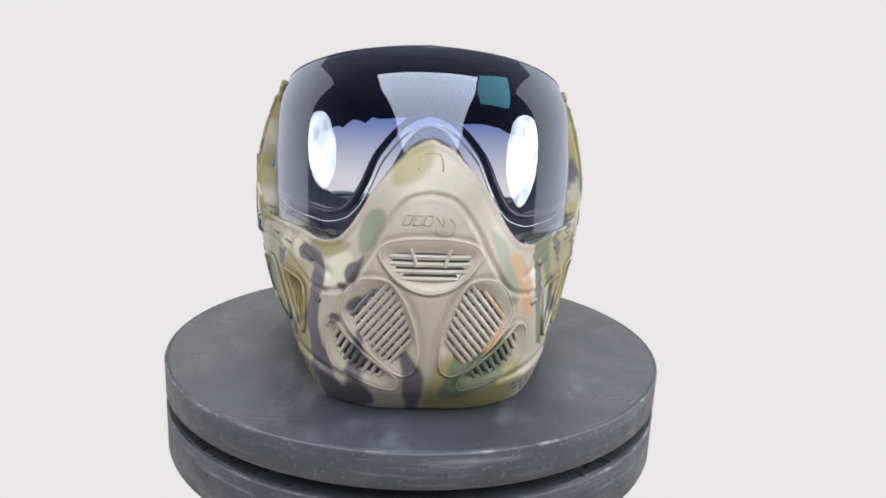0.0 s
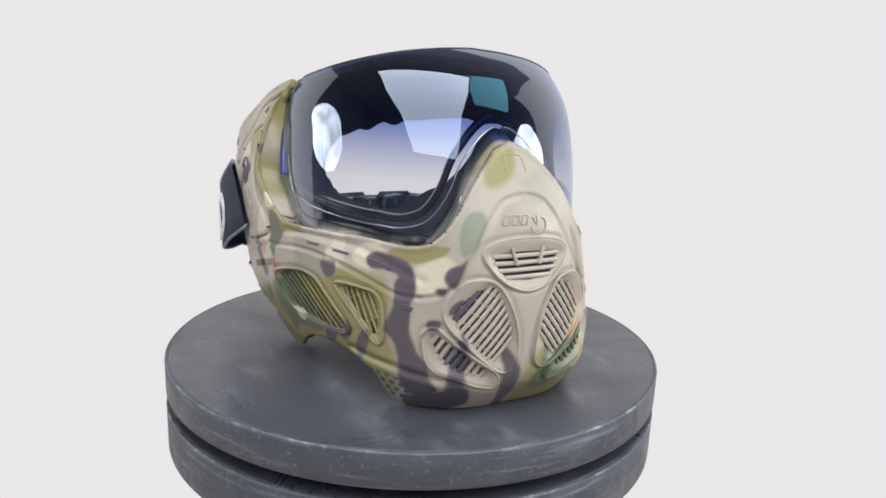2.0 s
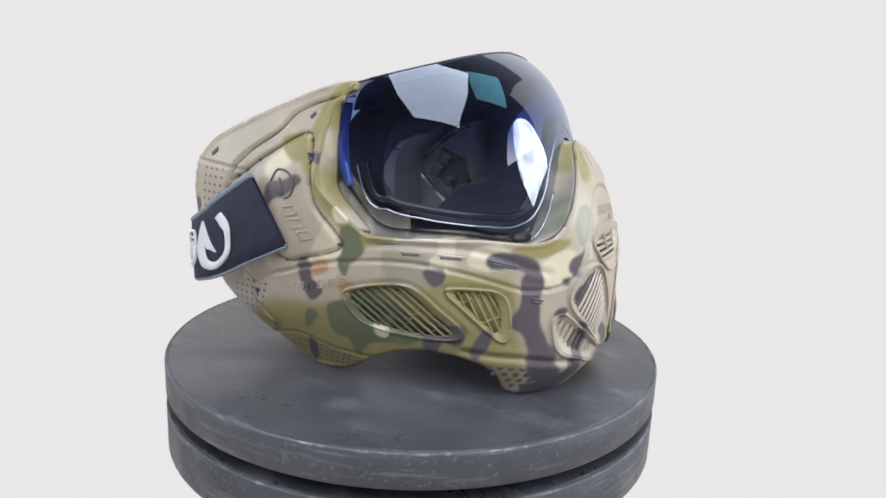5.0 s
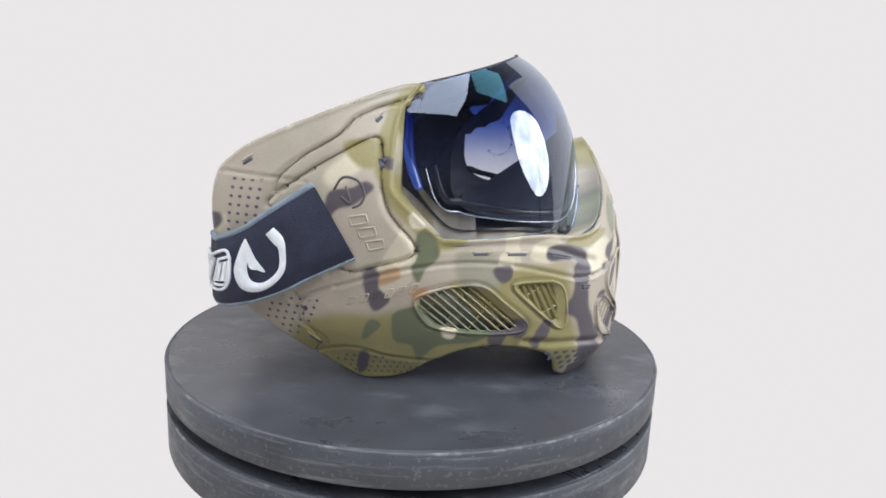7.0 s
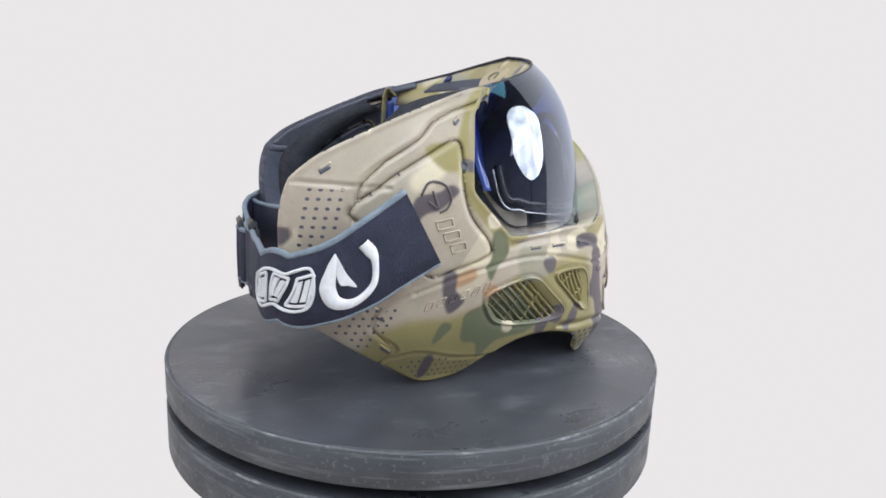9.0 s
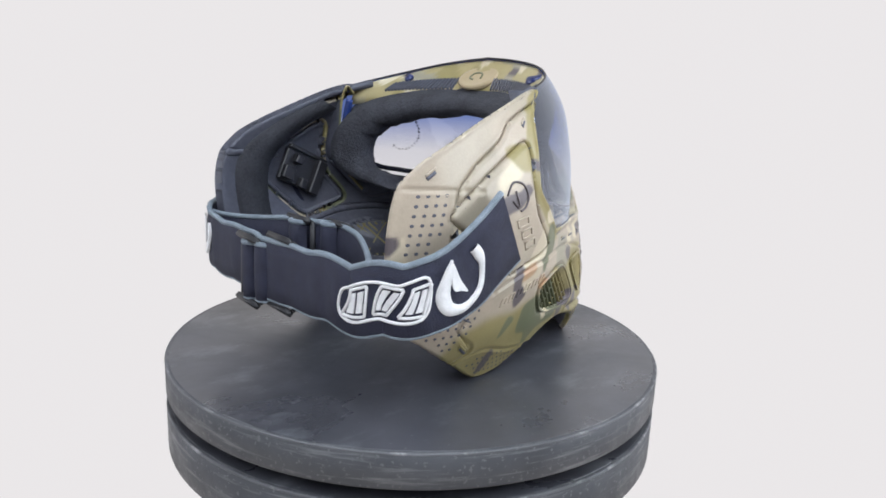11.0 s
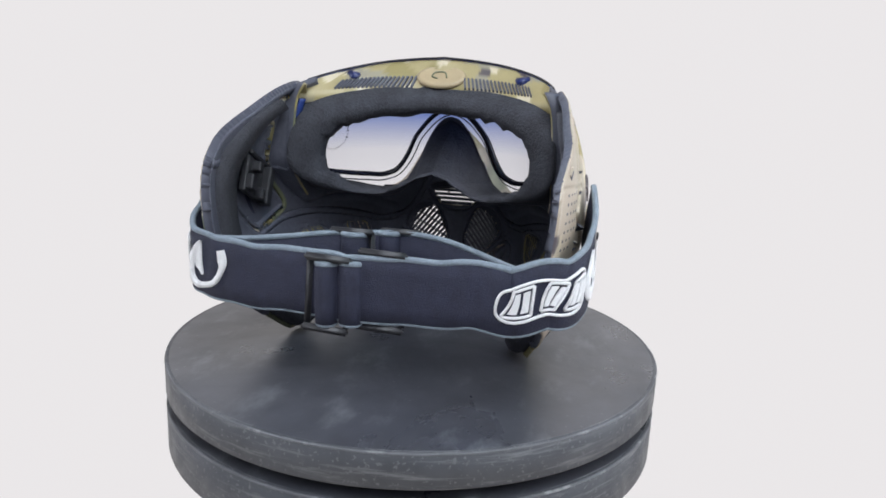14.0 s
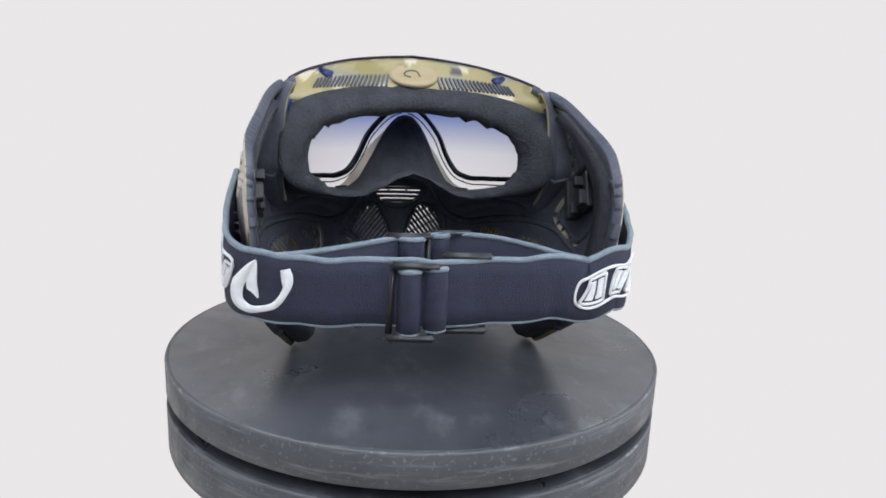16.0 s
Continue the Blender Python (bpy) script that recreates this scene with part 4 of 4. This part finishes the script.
# foam lining of the ears and fittings inside them
for s in (-1, 1):
    pts = spline([(s * 96, 22), (s * 108, 18), (s * 122, 34), (s * 130, 50), (s * 132, 84), (s * 130, 110), (s * 118, 132), (s * 102, 145)], 6, False)
    rows = [on_shell(pts[:, 0], pts[:, 1], o) for o in (-3.5, -7.5, -8.5)] + [on_shell(pts[:, 0] * 0.92, pts[:, 1] * 0.9 + 9, o) for o in (-8.5, -4)]
    ribbon("ear_lining", rows, FOAM, mask, "black foam ear lining")
    lobe = [on_shell(s * a, z, -12.2) for a, z in spline([(90, 19), (97, 12.8), (106, 12.3), (114, 20.5), (121, 33), (126, 47)], 4, False)]
    put("ear_pad", tube_mesh("ear_pad", lobe, 0.0082, FOAM, 10), mask, "rounded black foam pad at the ear's lower edge")
    bm = bmesh.new()
    for size, at in (((0.030, 0.004, 0.022), (0, 0, 0)), ((0.008, 0.007, 0.024), (0.014, -0.003 * s, 0)), ((0.006, 0.008, 0.006), (-0.006, -0.003 * s, 0.006)),
                     ((0.009, 0.006, 0.009), (-0.010, -0.003 * s, -0.005)), ((0.005, 0.008, 0.007), (0.003, -0.003 * s, -0.008)), ((0.034, 0.003, 0.003), (0.002, -0.002 * s, 0.013))):
        g = bmesh.ops.create_cube(bm, size=1.0, matrix=Matrix.Translation(at) @ Matrix.Diagonal((*size, 1)))
    bmesh.ops.bevel(bm, geom=list(bm.edges), offset=0.0007, segments=1, affect="EDGES")
    catch = part("strap_catch", bm, BLACK, mask, "black plastic strap catch inside the ear", smooth=False)
    catch.matrix_basis = Matrix.Translation(Vector(on_shell(s * 107, 97, -6))) @ pose(0, 0, 0, 0, 24, 6 * s)

# ---- strap ----
RIGHT = [(-30, -102.5, 91, 20), (-50, -105.5, 79.5, 18.3), (-63, -105.5, 71.5, 17.4), (-77, -103, 65.5, 16.8), (-90, -95.5, 62, 16.3), (-97.5, -81, 60.5, 16), (-100.5, -64, 59.5, 15.8),
         (-101.5, -42, 59, 15.8), (-101.5, -18, 58.5, 16)]
band = RIGHT + [(-103, 5, 57.5, 16)] + [(x, -y * (1 + 0.03 * min(1, max(0, (-x - 55) / 30))), z, h) for x, y, z, h in RIGHT[::-1]]
band = spline(band, 9, closed=False)
sag = np.array([noise.noise(Vector((i * 0.11, 5.0, 1.0))) for i in range(len(band))]) * np.clip((-70 - band[:, 0]) / 25, 0, 1)
band[:, 2] += 2.6 * sag
bp, bh = band[:, :3] / 1000, band[:, 3] / 1000
arc = np.concatenate([[0], np.cumsum(np.linalg.norm(np.diff(bp, axis=0), axis=1))])


def frame_of(p):
    t = np.gradient(p, axis=0)
    t /= np.linalg.norm(t, axis=1)[:, None]
    up = np.array((0, 0, 1.0)) - t[:, 2:3] * t
    up /= np.linalg.norm(up, axis=1)[:, None]
    out = np.cross(t, up)
    return t, up, out


def strap_part(name, p, h, thick, label, wave=0.0):
    t, up, out = frame_of(p)
    sgn = np.sign(np.sum(out * (p - p.mean(0)), axis=1).mean()) or 1
    out = out * sgn
    rows = []
    ripple = np.array([wave * noise.noise(Vector((i * 0.23, 2.2, 0.1))) for i in range(len(p))])[:, None]
    for k, o in ((-1, 0), (-0.97, 0.5), (-0.5, 0.62), (0, 0.66), (0.5, 0.62), (0.97, 0.5), (1, 0), (0.97, -0.5), (0, -0.5), (-0.97, -0.5), (-1, 0)):
        rows.append(p + up * h[:, None] * k + out * (thick * o + ripple * (1 - k * k)))
    ob = ribbon(name, rows, WEB, mask, label)
    for k in (-1, 1):
        put("piping", tube_mesh("piping", p + up * h[:, None] * k, 0.0016 if k > 0 else 0.0011, PIPING, 8), ob, "grey piped edge")
    return ob, up, out


strap, s_up, s_out = strap_part("head_strap", bp, bh, 0.0022, "navy elastic head strap with grey piping", 0.0016)
inner = spline([(-93, -72, 58, 15), (-84, -62, 58.5, 15), (-76, -48, 61, 15), (-69, -32, 63.5, 15), (-65.5, -17, 64.5, 15), (-64, -4, 64.5, 15), (-70, 8, 64.5, 15), (-76, 24, 64.5, 15),
                (-81, 44, 62, 15), (-86, 64, 60, 15), (-91, 80, 59.5, 15), (-93, 90, 60, 15)], 8, False)
strap_part("strap_tail", inner[:, :3] / 1000, inner[:, 3] / 1000, 0.002, "folded inner layer of the strap", 0.0008)
for y0, y1, x, zc in ((24, 14, -106, 54.5), (12, 1, -105, 55.5), (21, 9, -79, 64), (4, -6, -69, 64)):
    loop = spline([(x + 4, y0, zc, 15.0), (x + 0.5, y0 - 1.5, zc, 15.4), (x - 1, (y0 + y1) / 2, zc, 15.5), (x + 0.5, y1 + 1.5, zc, 15.4), (x + 4, y1, zc, 15.0)], 5, False)
    strap_part("strap_loop", loop[:, :3] / 1000, loop[:, 3] / 1000, 0.002, "doubled-back strap loop")


def buckle(y0, y1, x, z0, z1, tilt):
    c = np.array((x, (y0 + y1) / 2, (z0 + z1) / 2)) / 1000
    w, h = abs(y0 - y1) / 2000, (z1 - z0) / 2000
    bm = bmesh.new()
    for size, at in (((0.0035, 2 * w + 0.004, 0.0036), (0, 0, h)), ((0.0035, 2 * w + 0.004, 0.0036), (0, 0, -h)), ((0.003, 0.0032, 2 * h), (0.0028, w, 0)),
                     ((0.003, 0.0032, 2 * h), (0.0028, -w, 0)), ((0.003, 0.0045, 2 * h), (0.002, 0, 0))):
        bmesh.ops.create_cube(bm, size=1.0, matrix=Matrix.Translation(at) @ Matrix.Diagonal((*size, 1)))
    bmesh.ops.bevel(bm, geom=list(bm.edges), offset=0.0011, segments=2, affect="EDGES")
    ob = part("buckle", bm, BLACK, mask, "black plastic slide buckle")
    ob.matrix_basis = Matrix.Translation(Vector(c)) @ pose(0, 0, 0, tilt, 0, 0)


buckle(28, 7.5, -106, 37, 72.8, 3)
buckle(2, -19, -101.5, 39, 76.4, 2)
buckle(26.5, 6, -75.5, 48, 80.6, 0)
buckle(2.5, -17.5, -64.5, 48, 80, 0)


# white stitched emblems on the strap: plain hooks and slanted blocks
def strap_place(s, v, lift):
    i = np.interp(s, arc, np.arange(len(arc)))
    j = int(min(i, len(arc) - 2))
    k = i - j
    mix = lambda q: q[j] * (1 - k) + q[j + 1] * k
    return mix(bp) + mix(s_up) * v + mix(s_out) * (0.0017 + lift)


def patch(outline, name="stitched_shape", sharp=False):
    """A thin padded shape sewn onto the strap, given in mm along and across it."""
    line = straight(outline) if sharp else spline(outline, 4)
    c = line.mean(0)
    n = len(line)
    v, f = [], []
    for k, lift in ((1.0, 0.0), (0.97, 0.0009), (0.72, 0.0010)):
        for p in line:
            q = (p - c) * k + c if k > 0.9 else p + (c - p) * 0
            v.append(strap_place(q[0] / 1000, q[1] / 1000, lift))
    bm = bmesh.new()
    vs = [bm.verts.new(x) for x in v[:2 * n]]
    for j in range(n):
        bm.faces.new((vs[j], vs[(j + 1) % n], vs[n + (j + 1) % n], vs[n + j]))
    top = bm.faces.new(vs[n:2 * n])
    bmesh.ops.triangulate(bm, faces=[top])
    return part(name, bm, THREAD, strap, "white stitched shape", smooth=False)


def stitch(line, r=0.0008, sharp=False):
    pts = [strap_place(a / 1000, b / 1000, 0.0004) for a, b in (straight(line) if sharp else spline(line, 5))]
    put("stitched_line", tube_mesh("stitched_line", pts, r, THREAD, 6, True), strap, "white stitched outline")


TOTAL = arc[-1] * 1000


def sweep(path, name="stitched_hook"):
    """A sewn band of changing width: rows of along, across, width in mm."""
    line = spline(path, 6, closed=False)
    t = np.gradient(line[:, :2], axis=0)
    t /= np.linalg.norm(t, axis=1)[:, None]
    nr = np.stack([-t[:, 1], t[:, 0]], 1)
    rows = []
    for k, lift in ((-1, 0.0), (-0.85, 0.0009), (0, 0.0011), (0.85, 0.0009), (1, 0.0)):
        e = line[:, :2] + nr * line[:, 2:3] / 2 * k
        rows.append([strap_place(p[0] / 1000, p[1] / 1000, lift) for p in e])
    return ribbon(name, rows, THREAD, strap, "white stitched hook")


def emblem(s0, flip, lead):
    """A hook and plain slanted blocks; flip sets the reading direction along the strap."""
    g = lambda pts: [(s0 + flip * p[0], *p[1:]) for p in pts]
    sweep(g([(-13, 10.5, 5), (-14, 5, 5.5), (-13.3, 0, 3.4), (-7.5, -8.5, 3), (2.5, -11.8, 3.8), (9.6, -8.6, 6), (10.6, -1.2, 7), (5.4, 6.8, 4.6), (1, 12.5, 0.8)]))
    patch(g([(1.2, 11.5), (0.4, 2), (-1.2, -5.6), (2.0, -3.4), (5.0, -1.6), (4.6, 4)]))
    e = 0.86
    stitch(g([(lead, 9.2), (lead + 10 * e, 9.6), (lead + 22 * e, 7.6), (lead + 34 * e, 8.4), (lead + 46 * e, 7.6), (lead + 54 * e, 4.6), (lead + 54.5 * e, -4.5), (lead + 48 * e, -8.6),
              (lead + 34 * e, -8.4), (lead + 20 * e, -9), (lead + 8 * e, -8), (lead + 2 * e, -1)]))
    for c, wd, lean in ((8, 4.2, 3.6), (24, 4.8, 3.2), (42, 5.4, 2.8)):
        a = lead + c * e
        # slanted frame and two thick bars in each block
        stitch(g([(a - wd - lean, 6.6), (a + wd - lean, 6.2), (a + wd + lean, -6.4), (a - wd + lean, -6.6)]), 0.0008, True)
        for m in (-1, 1):
            k = a + m * wd * 0.42
            patch(g([(k - wd * 0.3 - lean * 0.7, 4.8), (k + wd * 0.3 - lean * 0.7, 4.6), (k + wd * 0.3 + lean * 0.7, -4.7), (k - wd * 0.3 + lean * 0.7, -4.8)]), sharp=True)


emblem(41.0, 1, 15)
emblem(TOTAL - 80, 1, 15)

# ---- turntable ----
def lathe(name, prof, mat, parent, label="", n=128):
    bm = bmesh.new()
    rings = [[bm.verts.new((r * math.cos(2 * math.pi * i / n), r * math.sin(2 * math.pi * i / n), z)) for i in range(n)] for r, z in prof]
    for a, b in zip(rings[:-1], rings[1:]):
        for i in range(n):
            bm.faces.new((a[i], a[(i + 1) % n], b[(i + 1) % n], b[i]))
    bm.faces.new(rings[0][::-1])
    bm.faces.new(rings[-1])
    ob = part(name, bm, mat, parent, label)
    for p in ob.data.polygons:
        p.use_smooth = len(p.vertices) == 4
    return ob


def disc_part(name, z0, z1):
    body = lathe(name, ((0.1488, z0), (0.15, z0 + 0.0012), (0.15, z1 - 0.0012), (0.1488, z1)), EDGE, turntable, "dark-painted plywood disc with scuffed edge")
    lathe("painted_face", ((0.1478, z1 - 0.0005), (0.1478, z1 + 0.00015)), DISC, body, "satin charcoal painted face")
    ring = [(0.1493 * math.cos(a), 0.1493 * math.sin(a), z1 - 0.0007) for a in np.linspace(0, 2 * math.pi, 160, endpoint=False)]
    put("worn_edge", tube_mesh("worn_edge", ring, 0.0008, CHIPPED, 6, True), body, "chipped light edge of the disc")
    return body


disc_part("top_disc", -0.0185, -0.00015)
disc_part("lower_disc", -0.052, -0.0262)
for i in range(6):
    bm = bmesh.new()
    bmesh.ops.create_cone(bm, cap_ends=True, segments=20, radius1=0.005, radius2=0.005, depth=0.0080)
    post = part("spacer_post", bm, BLACK, turntable)
    post.location = (0.132 * math.cos(i * math.pi / 3 + 0.5), 0.132 * math.sin(i * math.pi / 3 + 0.5), -0.02235)
lathe("bearing", ((0.09, -0.0264), (0.09, -0.0183)), BLACK, turntable, "black centre bearing")

# ---- studio ----
def box(name, lo, hi, mat, label="", kind="structure"):
    bm = bmesh.new()
    bmesh.ops.create_cube(bm, size=1.0)
    for v in bm.verts:
        v.co = [lo[i] + (v.co[i] + 0.5) * (hi[i] - lo[i]) for i in range(3)]
    return tagged(part(name, bm, mat, None, smooth=False), label, "", "", kind)


# backdrop, floor and wings emit their own brightness instead of being lit
box("backdrop", (-1.9, 1.5, -0.7), (1.9, 1.55, 1.9), WHITE_GLOW, "plain white paper backdrop that glows evenly by itself")
box("floor", (-1.9, -2.2, -0.75), (1.9, 1.55, -0.7), WHITE_GLOW, "plain white floor sweep that glows by itself")
box("wall_left", (-1.95, 0.15, -0.7), (-1.9, 1.5, 1.9), WHITE_GLOW, "plain white side wing of the backdrop, glowing by itself")
box("wall_right", (1.9, 0.15, -0.7), (1.95, 1.5, 1.9), WHITE_GLOW, "plain white side wing of the backdrop, glowing by itself")
box("wall_left_front", (-1.95, -2.2, -0.7), (-1.9, 0.15, 1.9), DARK, "dark studio wall")
box("wall_right_front", (1.9, -2.2, -0.7), (1.95, 0.15, 1.9), DARK, "dark studio wall")
box("wall_rear", (-1.95, -2.25, -0.75), (1.95, -2.2, 1.9), DARK, "dark studio wall")
box("ceiling", (-1.95, -2.25, 1.9), (1.95, 1.55, 1.95), DARK, "dark studio ceiling")


def softbox(name, centre, target, wide, high, mat, label, round_=False, roll=0):
    """A light with a cloth front in a black shell, on a stand."""
    base = tagged(new(name), label, "studio light", "round studio lamps" if round_ else "")
    n = 48 if round_ else 4
    bm = bmesh.new()
    ring = []
    for k, (s, z) in enumerate(((1.0, 0.0), (1.03, 0.004), (0.35, -0.16))):
        for i in range(n):
            a = 2 * math.pi * (i + (0 if round_ else 0.5)) / n
            q = 1 if round_ else math.sqrt(2)
            ring.append(bm.verts.new((s * q * wide / 2 * math.cos(a), s * q * high / 2 * math.sin(a), -z if k == 1 else z)))
    for k in (0, 1):
        for i in range(n):
            bm.faces.new((ring[k * n + i], ring[k * n + (i + 1) % n], ring[(k + 1) * n + (i + 1) % n], ring[(k + 1) * n + i]))
    bm.faces.new(ring[2 * n:])
    part("housing", bm, BLACK, base, "black fabric housing", smooth=False)
    bm = bmesh.new()
    vs = [bm.verts.new((0.985 * (1 if round_ else math.sqrt(2)) * wide / 2 * math.cos(2 * math.pi * (i + (0 if round_ else 0.5)) / n),
                        0.985 * (1 if round_ else math.sqrt(2)) * high / 2 * math.sin(2 * math.pi * (i + (0 if round_ else 0.5)) / n), 0.003)) for i in range(n)]
    bm.faces.new(vs)
    part("diffuser", bm, mat, base, "white diffuser cloth", smooth=False)
    base.matrix_basis = look(centre, target, roll) @ pose(0, 0, 0, 0, 180, 0)
    inv = base.matrix_basis.inverted()
    back_at = base.matrix_basis @ Vector((0, 0, -0.15))
    end = Vector((back_at.x, back_at.y, -0.7 if round_ else 1.9))
    pole = [inv @ (back_at + (end - back_at) * k) for k in (0, 0.5, 1)]
    put("pole", tube_mesh("pole", [tuple(p) for p in pole], 0.012, BLACK, 10), base, "black metal stand pole")
    return base


softbox("overhead_softbox", (0.06, -0.62, 0.70), (0.04, -0.42, 0.0), 0.66, 1.04, SOFT, "large rectangular softbox with white diffuser above the table")
softbox("round_softbox", (-0.80, -0.16, 0.27), (0, -0.05, 0.12), 0.42, 0.36, ROUND, "round white diffused studio lamp", True)
softbox("round_softbox", (0.80, -0.18, 0.29), (0, -0.05, 0.12), 0.46, 0.46, ROUND_BRIGHT, "round white diffused studio lamp", True)
softbox("teal_panel", (0.50, -0.16, 0.78), (0.02, -0.06, 0.15), 0.40, 0.32, TEAL, "small teal-tinted light panel", False, 45)


# ---- motion of the things ----
def motions():
    rows = []
    for i in range(33):
        t = i * 0.5
        rows.append((t, pose(0, 0, 0, 0, 0, SPIN * (t - SQUARE_ON))))
    walk(turntable, rows)
    walk(mask, rows)


motions()
